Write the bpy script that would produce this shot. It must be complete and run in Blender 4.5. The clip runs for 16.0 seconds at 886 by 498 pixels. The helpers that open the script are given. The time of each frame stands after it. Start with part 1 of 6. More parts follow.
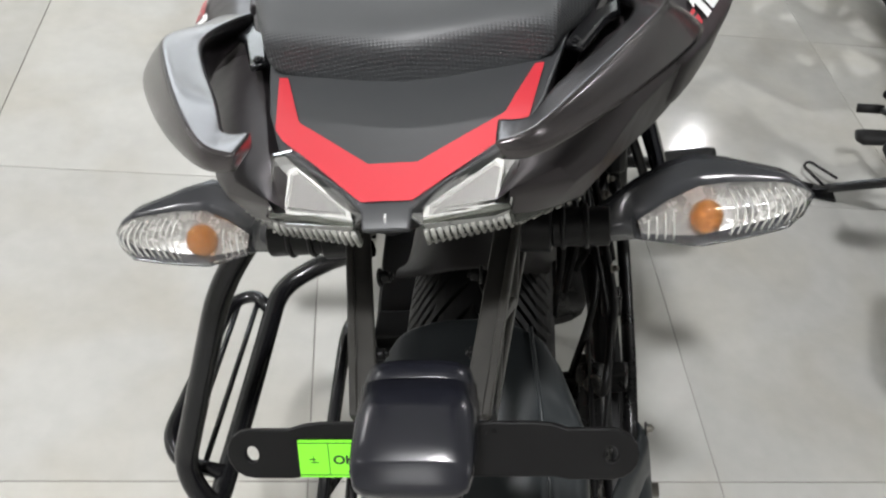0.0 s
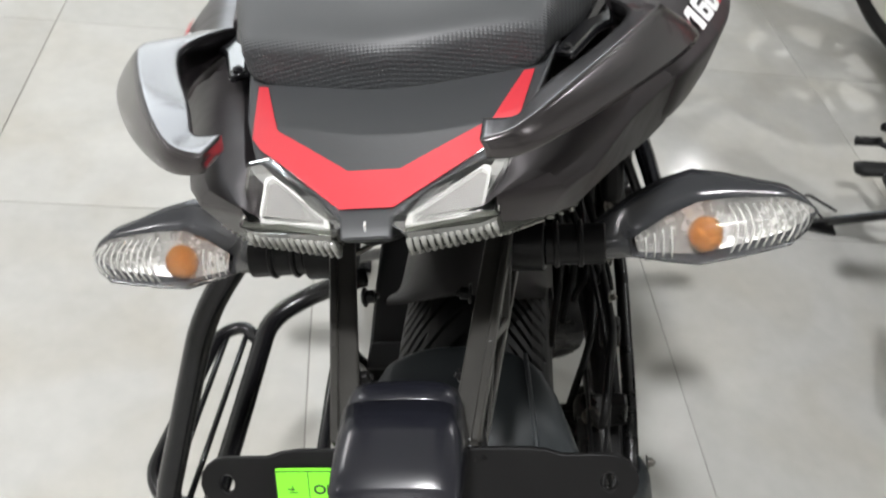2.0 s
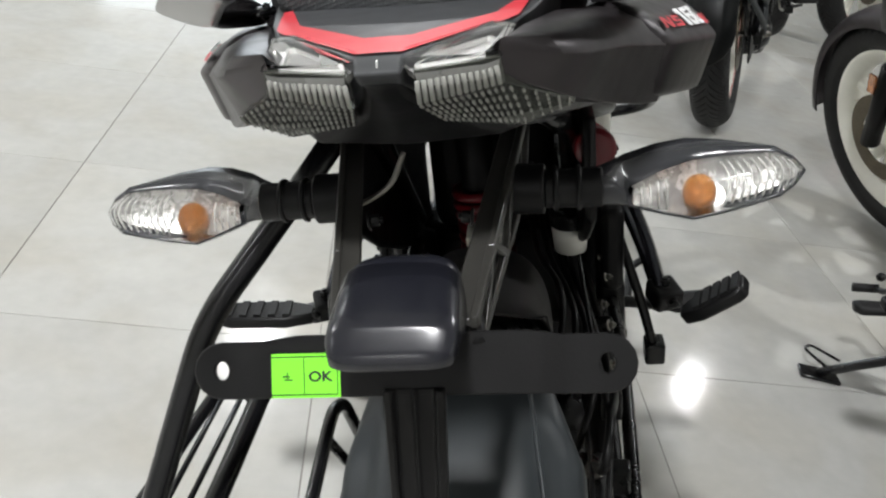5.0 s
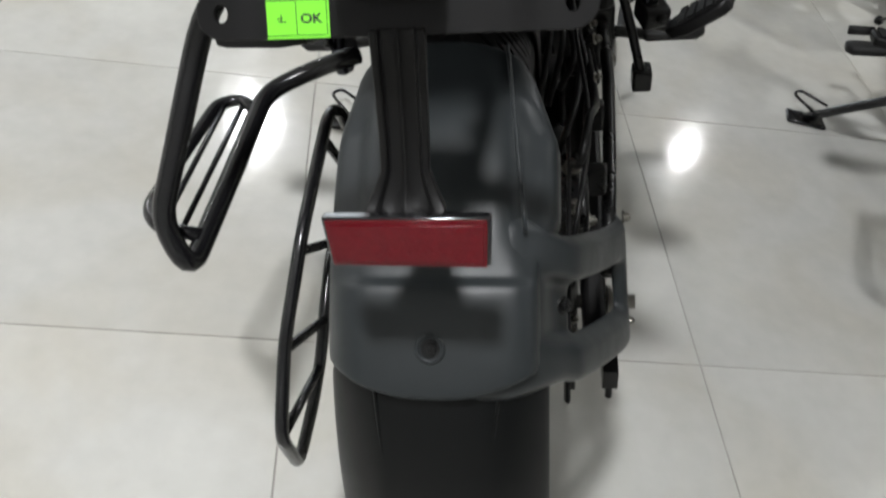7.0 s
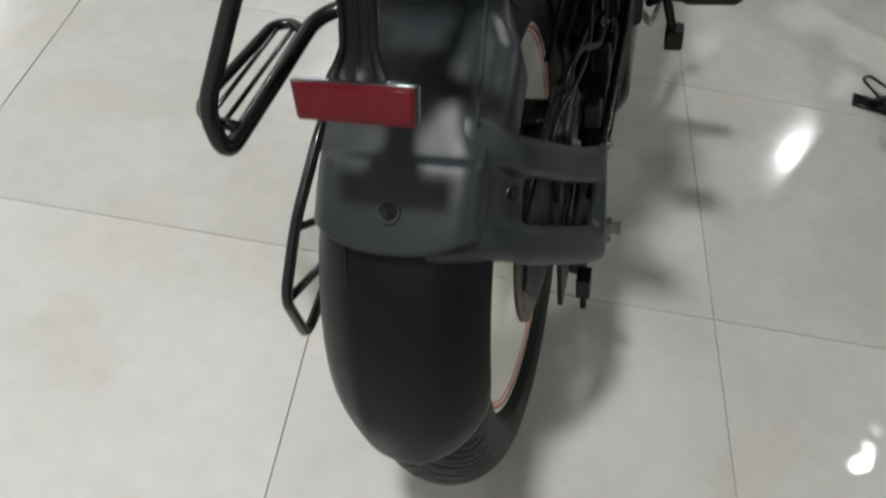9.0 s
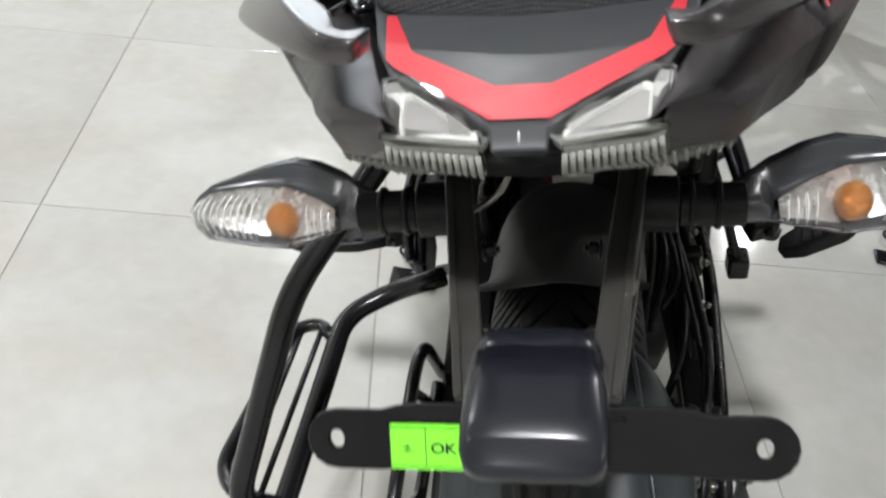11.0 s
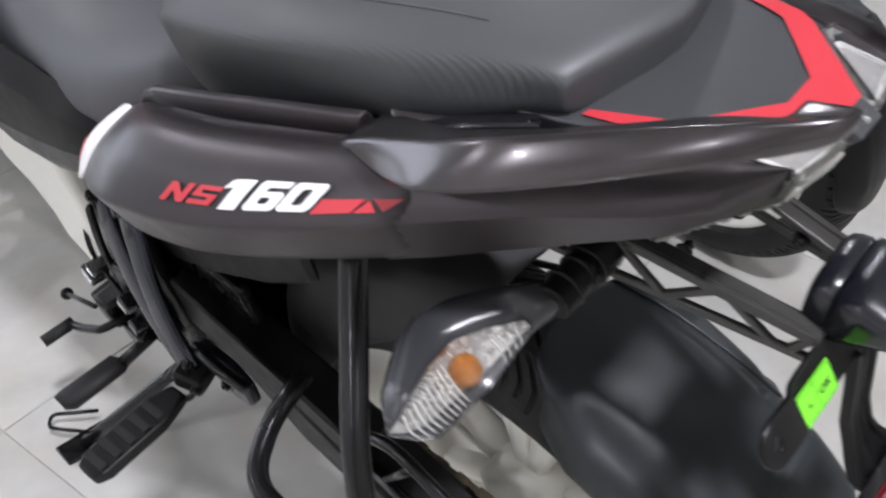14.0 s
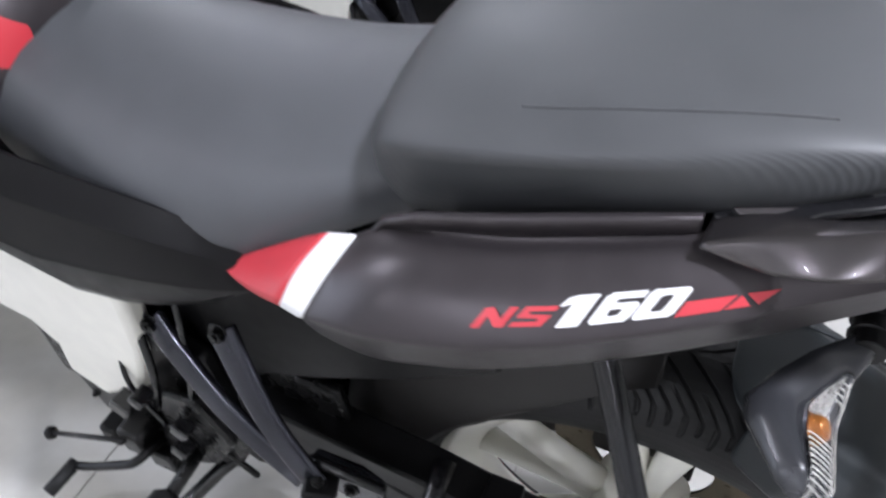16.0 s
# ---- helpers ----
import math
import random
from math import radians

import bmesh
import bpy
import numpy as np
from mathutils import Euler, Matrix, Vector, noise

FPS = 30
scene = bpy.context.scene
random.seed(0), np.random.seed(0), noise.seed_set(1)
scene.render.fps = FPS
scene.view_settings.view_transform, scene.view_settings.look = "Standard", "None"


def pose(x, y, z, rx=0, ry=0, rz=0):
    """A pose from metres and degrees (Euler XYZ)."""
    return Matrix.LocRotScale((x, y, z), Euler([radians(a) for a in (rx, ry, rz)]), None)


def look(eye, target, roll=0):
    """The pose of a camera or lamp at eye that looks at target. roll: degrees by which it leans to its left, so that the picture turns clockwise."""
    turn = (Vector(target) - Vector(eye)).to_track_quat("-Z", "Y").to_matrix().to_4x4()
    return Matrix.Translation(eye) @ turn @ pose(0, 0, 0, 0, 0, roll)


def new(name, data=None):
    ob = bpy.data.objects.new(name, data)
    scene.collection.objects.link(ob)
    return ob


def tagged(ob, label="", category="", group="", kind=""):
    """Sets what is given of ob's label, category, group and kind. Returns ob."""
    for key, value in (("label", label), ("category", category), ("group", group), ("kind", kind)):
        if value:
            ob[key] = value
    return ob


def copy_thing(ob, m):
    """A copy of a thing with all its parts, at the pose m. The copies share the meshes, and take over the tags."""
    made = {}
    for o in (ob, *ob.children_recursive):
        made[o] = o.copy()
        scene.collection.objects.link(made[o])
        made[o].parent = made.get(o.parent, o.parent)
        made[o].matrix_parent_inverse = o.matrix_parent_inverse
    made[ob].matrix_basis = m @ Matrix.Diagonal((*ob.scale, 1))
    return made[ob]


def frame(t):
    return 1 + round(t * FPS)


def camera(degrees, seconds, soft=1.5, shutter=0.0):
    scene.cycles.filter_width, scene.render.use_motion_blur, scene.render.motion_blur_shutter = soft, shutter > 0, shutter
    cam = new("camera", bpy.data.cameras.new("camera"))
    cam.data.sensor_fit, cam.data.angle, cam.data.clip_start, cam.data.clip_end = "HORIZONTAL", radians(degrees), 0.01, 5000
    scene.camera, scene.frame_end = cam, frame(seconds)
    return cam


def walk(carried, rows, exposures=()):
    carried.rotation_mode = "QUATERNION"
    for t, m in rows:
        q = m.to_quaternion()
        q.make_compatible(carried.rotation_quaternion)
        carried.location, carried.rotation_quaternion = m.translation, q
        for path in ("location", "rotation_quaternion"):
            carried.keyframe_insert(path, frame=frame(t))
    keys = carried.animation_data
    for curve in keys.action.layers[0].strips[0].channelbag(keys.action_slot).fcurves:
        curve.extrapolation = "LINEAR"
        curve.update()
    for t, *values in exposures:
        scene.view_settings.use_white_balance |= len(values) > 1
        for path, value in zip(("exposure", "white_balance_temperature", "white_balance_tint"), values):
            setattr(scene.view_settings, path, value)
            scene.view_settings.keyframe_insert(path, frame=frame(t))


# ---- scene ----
cam = camera(55.3, 16.0, 2.2, 0.5)
PATH = [
    (0, (-0.2090, -0.4139, 1.0889), (-0.1599, 0.2671, 0.3582), 10.84),
    (0.5, (-0.2096, -0.3963, 1.0846), (-0.1548, 0.2562, 0.3288), 11.23),
    (1, (-0.2112, -0.3813, 1.0854), (-0.1538, 0.2535, 0.3148), 11.47),
    (1.5, (-0.2077, -0.3846, 1.0820), (-0.1522, 0.2578, 0.3176), 11.36),
    (2, (-0.2010, -0.4085, 1.0683), (-0.1577, 0.3066, 0.3707), 10.18),
    (2.5, (-0.1998, -0.4315, 1.0425), (-0.1737, 0.3557, 0.4264), 9.74),
    (3, (-0.1912, -0.4502, 1.0186), (-0.1800, 0.3866, 0.4711), 9.51),
    (5.5, (-0.1774, -0.5093, 0.9599), (-0.1727, 0.3513, 0.4507), 10.23),
    (6, (-0.1724, -0.5173, 0.9517), (-0.1466, 0.2776, 0.3455), 11.33),
    (6.5, (-0.1677, -0.5383, 0.9520), (-0.1271, 0.1964, 0.2749), 12.10),
    (7, (-0.1615, -0.5710, 0.9502), (-0.1126, 0.1268, 0.2355), 12.71),
    (7.5, (-0.1360, -0.6112, 0.9533), (-0.0898, 0.0695, 0.2221), 13.71),
    (8, (-0.0769, -0.6708, 0.9647), (-0.0849, -0.0056, 0.2181), 13.61),
    (8.5, (-0.0430, -0.7016, 0.9701), (-0.0924, -0.0463, 0.2164), 12.23),
    (9, (-0.0419, -0.6837, 0.9916), (-0.1092, -0.0184, 0.2481), 11.06),
    (9.5, (-0.0797, -0.6460, 1.0127), (-0.1612, 0.0617, 0.3109), 10.06),
    (10, (-0.1426, -0.5693, 1.0201), (-0.2328, 0.1624, 0.3444), 9.60),
    (12.5, (-0.3501, -0.3174, 1.0008), (-0.0129, 0.3733, 0.3610), 9.20),
    (13, (-0.4238, -0.3181, 1.0232), (0.0597, 0.2851, 0.3890), 9.70),
    (13.5, (-0.5183, -0.3129, 1.0284), (0.0446, 0.2215, 0.3978), 6.31),
    (14, (-0.5619, -0.2607, 1.0267), (0.0352, 0.2426, 0.4021), 3.78),
    (14.5, (-0.5822, -0.1793, 1.0091), (0.0550, 0.2710, 0.3836), 3.76),
    (15, (-0.5965, -0.1196, 1.0047), (0.0733, 0.2730, 0.3745), 3.32),
    (15.5, (-0.6322, -0.0744, 1.0157), (0.0596, 0.2766, 0.3847), 4.22),
    (16, (-0.7105, -0.0074, 1.0561), (0.0382, 0.2961, 0.4668), 4.40),
]
# the clip's camera opens up and turns cooler towards the side view
walk(cam, [(t, look(eye, target, roll)) for t, eye, target, roll in PATH],
     [(0, 0.09, 6500, 10), (2, 0.19, 6500, 10), (3, -0.03, 6500, 10), (5.5, 0.12, 6450, 9), (7, -0.07, 6450, 9), (8.5, -0.25, 6500, 9), (10, -0.03, 6450, 9),
      (12.5, 0.4, 6300, 12), (13.5, 0.26, 6200, 15), (14.5, 0.05, 6150, 17), (16, 0.4, 5950, 16)])

# ---------------------------------------------------------------- light
LEAN = -14.11          # the motorcycle rests on its side stand, leaning to its left
GRID_TURN = 7.52       # the tile grid against the motorcycle's heading
GRID_AT = (-0.292, 0.133)
ROOM = (-7.0, 6.5, -5.0, 11.5, 3.2)   # x0, x1, y0, y1, height

world = bpy.data.worlds.new("world")
scene.world = world
world.use_nodes = True
world.node_tree.nodes["Background"].inputs[0].default_value = (0.8, 0.88, 1.0, 1)
world.node_tree.nodes["Background"].inputs[1].default_value = 0.3


def area(name, place, size, power, colour=(1, 0.985, 0.965), down=(0, 0, -1)):
    data = bpy.data.lights.new(name, "AREA")
    data.shape, data.size, data.size_y, data.energy, data.color = "RECTANGLE", size[0], size[1], power, colour
    ob = new(name, data)
    ob.matrix_world = look(place, Vector(place) + Vector(down))
    return ob


# x, y, watts: four inferred from glints and a shadow, last five unseen fill
LAMPS = [(1.97, 4.97, 15), (2.3, 2.2, 40), (-1.4, 4.4, 62), (-0.75, -1.05, 101), (-4.9, -1.4, 36), (-4.9, 1.6, 72), (-4.9, 4.6, 53), (3.6, -1.2, 26), (-1.5, -4.2, 16)]
for x, y, watts in LAMPS:
    area("room_fill_light", (x, y, ROOM[4] - 0.075), (0.1, 0.1) if x > 1.9 and y > 0 else (0.24, 0.24), watts, (0.985, 0.985, 1.0))
area("daylight", (-2.5, ROOM[3] + 0.02, 1.6), (6.4, 2.6), 200, (0.88, 0.95, 1.0), (0, -1, -0.05))


# ---------------------------------------------------------------- materials
def mat(name, colour, rough=0.5, metal=0.0, noise_amount=0.12, noise_scale=40, bump=0.0, bump_scale=300, coat=0.0,
        ior=1.5, rough_var=0.08, transmission=0.0, emission=0.0, alpha=1.0, spec=0.5):
    m = bpy.data.materials.new(name)
    m.use_nodes = True
    t = m.node_tree
    b = t.nodes["Principled BSDF"]
    b.inputs["Roughness"].default_value = rough
    b.inputs["Metallic"].default_value = metal
    b.inputs["IOR"].default_value = ior
    b.inputs["Coat Weight"].default_value = coat
    b.inputs["Coat Roughness"].default_value = 0.08
    b.inputs["Transmission Weight"].default_value = transmission
    b.inputs["Alpha"].default_value = alpha
    b.inputs["Specular IOR Level"].default_value = spec
    b.inputs["Base Color"].default_value = (*colour, 1)
    co = t.nodes.new("ShaderNodeTexCoord")
    if noise_amount:
        big = t.nodes.new("ShaderNodeTexNoise")
        big.inputs["Scale"].default_value, big.inputs["Detail"].default_value = noise_scale * 0.15, 3
        fine = t.nodes.new("ShaderNodeTexNoise")
        fine.inputs["Scale"].default_value, fine.inputs["Detail"].default_value = noise_scale, 5
        t.links.new(co.outputs["Object"], big.inputs["Vector"])
        t.links.new(co.outputs["Object"], fine.inputs["Vector"])
        add = t.nodes.new("ShaderNodeMath")
        add.operation = "ADD"
        t.links.new(big.outputs["Fac"], add.inputs[0])
        t.links.new(fine.outputs["Fac"], add.inputs[1])
        ramp = t.nodes.new("ShaderNodeMapRange")
        ramp.inputs["From Min"].default_value, ramp.inputs["From Max"].default_value = 0.6, 1.4
        ramp.inputs["To Min"].default_value, ramp.inputs["To Max"].default_value = 1 - noise_amount, 1 + noise_amount
        t.links.new(add.outputs[0], ramp.inputs["Value"])
        mul = t.nodes.new("ShaderNodeVectorMath")
        mul.operation = "SCALE"
        mul.inputs[0].default_value = colour
        t.links.new(ramp.outputs[0], mul.inputs["Scale"])
        t.links.new(mul.outputs["Vector"], b.inputs["Base Color"])
        rr = t.nodes.new("ShaderNodeMapRange")
        rr.inputs["From Min"].default_value, rr.inputs["From Max"].default_value = 0.6, 1.4
        rr.inputs["To Min"].default_value, rr.inputs["To Max"].default_value = max(0.02, rough - rough_var), min(1, rough + rough_var)
        t.links.new(add.outputs[0], rr.inputs["Value"])
        t.links.new(rr.outputs[0], b.inputs["Roughness"])
    if bump:
        grain = t.nodes.new("ShaderNodeTexNoise")
        grain.inputs["Scale"].default_value, grain.inputs["Detail"].default_value = bump_scale, 3
        t.links.new(co.outputs["Object"], grain.inputs["Vector"])
        bp = t.nodes.new("ShaderNodeBump")
        bp.inputs["Strength"].default_value, bp.inputs["Distance"].default_value = bump, 0.001
        t.links.new(grain.outputs["Fac"], bp.inputs["Height"])
        t.links.new(bp.outputs["Normal"], b.inputs["Normal"])
    if emission:
        b.inputs["Emission Color"].default_value = (*colour, 1)
        b.inputs["Emission Strength"].default_value = emission
    return m


M_SATIN = mat("satin_grey_paint", (0.052, 0.046, 0.0485), 0.38, 0.65, 0.06, 60)
M_TAILTOP = mat("matt_black_plastic", (0.040, 0.0415, 0.044), 0.42, 0, 0.1, 80, 0.05, 900)
M_BLACK = mat("black_plastic", (0.0052, 0.0051, 0.0052), 0.42, 0, 0.15, 60, 0.08, 700, spec=0.2)
M_GLOSSBLACK = mat("gloss_black_paint", (0.008, 0.008, 0.009), 0.16, 0, 0.1, 40, coat=0.4)
M_TUBE = mat("black_powder_coat", (0.007, 0.007, 0.0078), 0.22, 0, 0.1, 60, 0.02, 600, spec=0.4)
M_RAIL = mat("grey_cast_alloy", (0.084, 0.077, 0.079), 0.25, 0.9, 0.05, 90, rough_var=0.02, coat=0.25)
M_HUGGER = mat("grained_grey_plastic", (0.0150, 0.0182, 0.0198), 0.4, 0, 0.12, 50, 0.15, 1400, spec=0.35)
M_FLAP = mat("soft_black_plastic", (0.0030, 0.0035, 0.0036), 0.38, 0, 0.12, 40, 0.12, 1200, spec=0.18)
M_RUBBER = mat("tyre_rubber", (0.007, 0.007, 0.007), 0.6, 0, 0.2, 50, 0.2, 500, spec=0.35)
M_KNEE = mat("black_knee_plastic", (0.0042, 0.004, 0.0042), 0.36, 0, 0.1, 60, 0.05, 700, spec=0.14)
M_PRISM = mat("lens_prism", (0.6, 0.6, 0.57), 0.08, 0, 0.05, 60, transmission=0.5)
M_RIM = mat("cream_wheel_paint", (0.84, 0.83, 0.75), 0.35, 0, 0.05, 30, 0.02, 300)
M_STRIPE = mat("red_tape", (0.55, 0.045, 0.02), 0.4, 0, 0.05)
M_RED = mat("red_decal", (0.47, 0.03, 0.042), 0.42, 0, 0.04, 60)
M_WHITE = mat("white_decal", (0.8, 0.8, 0.8), 0.4, 0, 0.03)
M_SEAT = mat("black_vinyl", (0.056, 0.0588, 0.0638), 0.48, 0, 0.1, 30, 0.15, 1600)
M_ENGINE = mat("black_engine_casting", (0.006, 0.006, 0.006), 0.3, 0.1, 0.25, 60, 0.3, 300, spec=0.3)
M_STEEL = mat("zinc_steel", (0.22, 0.21, 0.19), 0.32, 1.0, 0.2, 120, 0.05, 400)
M_HOOD = mat("smoky_grey_hood", (0.026, 0.027, 0.030), 0.26, 0, 0.1, 60, 0.02, 900, rough_var=0.03)
M_LENSRIB = mat("moulded_rib", (0.42, 0.42, 0.39), 0.1, 0, 0.05, 60, transmission=0.35)
M_ARM = mat("worn_black_plastic", (0.026, 0.0248, 0.022), 0.38, 0, 0.3, 70, 0.1, 500)
M_HANGER = mat("black_anodised_alloy", (0.036, 0.037, 0.046), 0.2, 0.7, 0.1, 60)
M_BOWL = mat("lamp_bowl", (0.33, 0.325, 0.31), 0.26, 0.5, 0.4, 240, 0.7, 190)
M_INNER = mat("dusty_black_plastic", (0.018, 0.0168, 0.0158), 0.46, 0, 0.2, 40, 0.15, 900, spec=0.35)
M_CHROME = mat("lamp_reflector", (0.5, 0.5, 0.485), 0.18, 0.35, 0.03, 60)
M_SILVER = mat("tail_lamp_inner", (0.2, 0.2, 0.192), 0.3, 0.1, 0.15, 60)
M_PLATE = mat("satin_silver_plate", (0.24, 0.236, 0.228), 0.25, 0.3, 0.25, 40)
M_LENSBASE = mat("lens_base", (0.06, 0.063, 0.054), 0.2, 0.2, 0.2, 120)
M_SPRING = mat("red_spring", (0.13, 0.004, 0.009), 0.32, 0, 0.1)
M_BULB = mat("amber_bulb", (0.66, 0.24, 0.05), 0.05, 0, 0, coat=0.8, transmission=0.8)
M_GREEN = mat("green_sticker", (0.2, 0.78, 0.03), 0.45, 0, 0.03)
M_INK = mat("black_ink", (0.012, 0.02, 0.01), 0.5, 0, 0)
M_REFLECTOR = mat("red_reflector", (0.095, 0.002, 0.006), 0.1, 0, 0.18, 260, 0.5, 420, spec=0.35)
M_FRAME = mat("cream_frame_paint", (0.8, 0.79, 0.72), 0.38, 0, 0.06, 40)
M_CHAIN = mat("oily_chain", (0.12, 0.1, 0.07), 0.4, 0.8, 0.3, 200, 0.3, 500)
M_WALL = mat("white_wall_paint", (0.78, 0.77, 0.745), 0.7, 0, 0.04, 6, 0.1, 200)
M_CEIL = mat("white_ceiling_paint", (0.62, 0.62, 0.6), 0.8, 0, 0.03, 6, 0.1, 200)
M_PANEL = mat("panel_diffuser", (1, 0.97, 0.93), 0.5, 0, 0, emission=6)
M_FRAMEWHITE = mat("white_metal", (0.75, 0.75, 0.74), 0.4, 0, 0.04)


def ribbed_seat():
    """Vinyl pressed with a fine woven relief."""
    m = mat("woven_relief_vinyl", (0.053, 0.0555, 0.058), 0.5, 0, 0.1, 30)
    t = m.node_tree
    co = t.nodes.new("ShaderNodeTexCoord")
    sep = t.nodes.new("ShaderNodeSeparateXYZ")
    t.links.new(co.outputs["Object"], sep.inputs[0])

    def math_node(op, a, b):
        n = t.nodes.new("ShaderNodeMath")
        n.operation = op
        for i, v in enumerate((a, b)):
            if isinstance(v, (int, float)):
                n.inputs[i].default_value = v
            else:
                t.links.new(v, n.inputs[i])
        return n.outputs[0]
    around = math_node("ADD", sep.outputs["X"], sep.outputs["Y"])
    other = math_node("SUBTRACT", sep.outputs["X"], sep.outputs["Y"])
    a = math_node("SINE", math_node("MULTIPLY", math_node("ADD", around, math_node("MULTIPLY", sep.outputs["Z"], 0.8)), 1750), 0)
    b = math_node("SINE", math_node("MULTIPLY", math_node("SUBTRACT", other, math_node("MULTIPLY", sep.outputs["Z"], 0.8)), 1750), 0)
    h = math_node("MULTIPLY", a, b)
    turned = t.nodes.new("ShaderNodeSeparateXYZ")
    t.links.new(co.outputs["Normal"], turned.inputs[0])
    for src, lo, hi, least in ((turned.outputs["Z"], 0.80, 0.60, 0.0), (sep.outputs["Y"], 0.03, -0.06, 0.28)):
        fade = t.nodes.new("ShaderNodeMapRange")
        fade.inputs["From Min"].default_value, fade.inputs["From Max"].default_value = lo, hi
        fade.inputs["To Min"].default_value = least
        t.links.new(src, fade.inputs["Value"])
        h = math_node("MULTIPLY", h, fade.outputs[0])
    bp = t.nodes.new("ShaderNodeBump")
    bp.inputs["Strength"].default_value, bp.inputs["Distance"].default_value = 0.32, 0.0007
    t.links.new(h, bp.inputs["Height"])
    t.links.new(bp.outputs["Normal"], t.nodes["Principled BSDF"].inputs["Normal"])
    return m


M_WOVEN = ribbed_seat()


def clear_glass(name, tint):
    """Clear moulded plastic of a lens or cover."""
    m = bpy.data.materials.new(name)
    m.use_nodes = True
    b = m.node_tree.nodes["Principled BSDF"]
    b.inputs["Base Color"].default_value = (*tint, 1)
    b.inputs["Roughness"].default_value = 0.02
    b.inputs["IOR"].default_value = 1.28
    b.inputs["Transmission Weight"].default_value = 1.0
    return m


M_LENS = clear_glass("clear_lens", (0.98, 0.98, 0.97))
M_CLEAR = clear_glass("clear_cover", (0.96, 0.96, 0.95))


def floor_material():
    m = mat("polished_tile", (0.515, 0.512, 0.485), 0.115, 0, 0.07, 30, 0.15, 34, rough_var=0.045)
    t = m.node_tree
    info = t.nodes.new("ShaderNodeObjectInfo")
    b = t.nodes["Principled BSDF"]
    src = b.inputs["Base Color"].links[0].from_socket
    vary = t.nodes.new("ShaderNodeMapRange")
    vary.inputs["To Min"].default_value, vary.inputs["To Max"].default_value = 0.96, 1.04
    t.links.new(info.outputs["Random"], vary.inputs["Value"])
    sc = t.nodes.new("ShaderNodeVectorMath")
    sc.operation = "SCALE"
    t.links.new(src, sc.inputs[0])
    t.links.new(vary.outputs[0], sc.inputs["Scale"])
    # warmer clouds: tile mottling, plus blurred brown reflections painted into the colour
    place = t.nodes.new("ShaderNodeNewGeometry")
    cloud = t.nodes.new("ShaderNodeTexNoise")
    cloud.inputs["Scale"].default_value, cloud.inputs["Detail"].default_value, cloud.inputs["Distortion"].default_value = 4.2, 6, 0.6
    t.links.new(place.outputs["Position"], cloud.inputs["Vector"])
    much = t.nodes.new("ShaderNodeMapRange")
    much.inputs["From Min"].default_value, much.inputs["From Max"].default_value = 0.42, 0.68
    much.inputs["To Min"].default_value, much.inputs["To Max"].default_value = 0.0, 1.0
    t.links.new(cloud.outputs["Fac"], much.inputs["Value"])
    warm = t.nodes.new("ShaderNodeMix")
    warm.data_type, warm.blend_type = "RGBA", "MULTIPLY"
    t.links.new(much.outputs[0], warm.inputs[0])
    t.links.new(sc.outputs["Vector"], warm.inputs[6])
    warm.inputs[7].default_value = (0.93, 0.905, 0.86, 1)
    t.links.new(warm.outputs[2], b.inputs["Base Color"])
    return m


M_TILE = floor_material()
M_GROUT = mat("grout", (0.33, 0.31, 0.285), 0.8, 0, 0.2, 80)


# ---------------------------------------------------------------- mesh tools
def part(name, bm, material, parent, label="", smooth=True):
    me = bpy.data.meshes.new(name)
    bmesh.ops.recalc_face_normals(bm, faces=bm.faces)
    bm.to_mesh(me)
    bm.free()
    for mm in (material if isinstance(material, (list, tuple)) else (material,)):
        me.materials.append(mm)
    if smooth:
        me.shade_smooth()
    ob = new(name, me)
    ob.parent = parent
    return tagged(ob, label)


def soften(ob, width=0.002, segments=2, angle=35):
    b = ob.modifiers.new("bevel", "BEVEL")
    b.width, b.segments, b.limit_method, b.angle_limit = width, segments, "ANGLE", radians(angle)
    ob.data.set_sharp_from_angle(angle=radians(50))
    return ob


def subd(ob, levels=2):
    s = ob.modifiers.new("subdivision", "SUBSURF")
    s.levels = s.render_levels = levels
    return ob


def thick(ob, t=0.003, offset=-1):
    s = ob.modifiers.new("solidify", "SOLIDIFY")
    s.thickness, s.offset = t, offset
    return ob


def spline(points, n=8, closed=False):
    """Catmull-Rom through the points."""
    p = [Vector(q) for q in points]
    if closed:
        ext = [p[-1]] + p + p[:2]
    else:
        ext = [p[0] * 2 - p[1]] + p + [p[-1] * 2 - p[-2]]
    out = []
    for i in range(1, len(ext) - 2):
        a, b, c, d = ext[i - 1:i + 3]
        for k in range(n):
            t = k / n
            out.append(0.5 * (2 * b + (c - a) * t + (2 * a - 5 * b + 4 * c - d) * t * t + (3 * b - a - 3 * c + d) * t ** 3))
    if not closed:
        out.append(p[-1])
    return out


def bend(points, radius, n=5):
    """A path of straight runs with rounded corners."""
    p = [Vector(q) for q in points]
    out = [p[0]]
    for a, b, c in zip(p, p[1:], p[2:]):
        u, v = (a - b), (c - b)
        r = min(radius, u.length * 0.45, v.length * 0.45)
        s, e = b + u.normalized() * r, b + v.normalized() * r
        for k in range(n + 1):
            t = k / n
            out.append((1 - t) ** 2 * s + 2 * t * (1 - t) * b + t * t * e)
    out.append(p[-1])
    return out


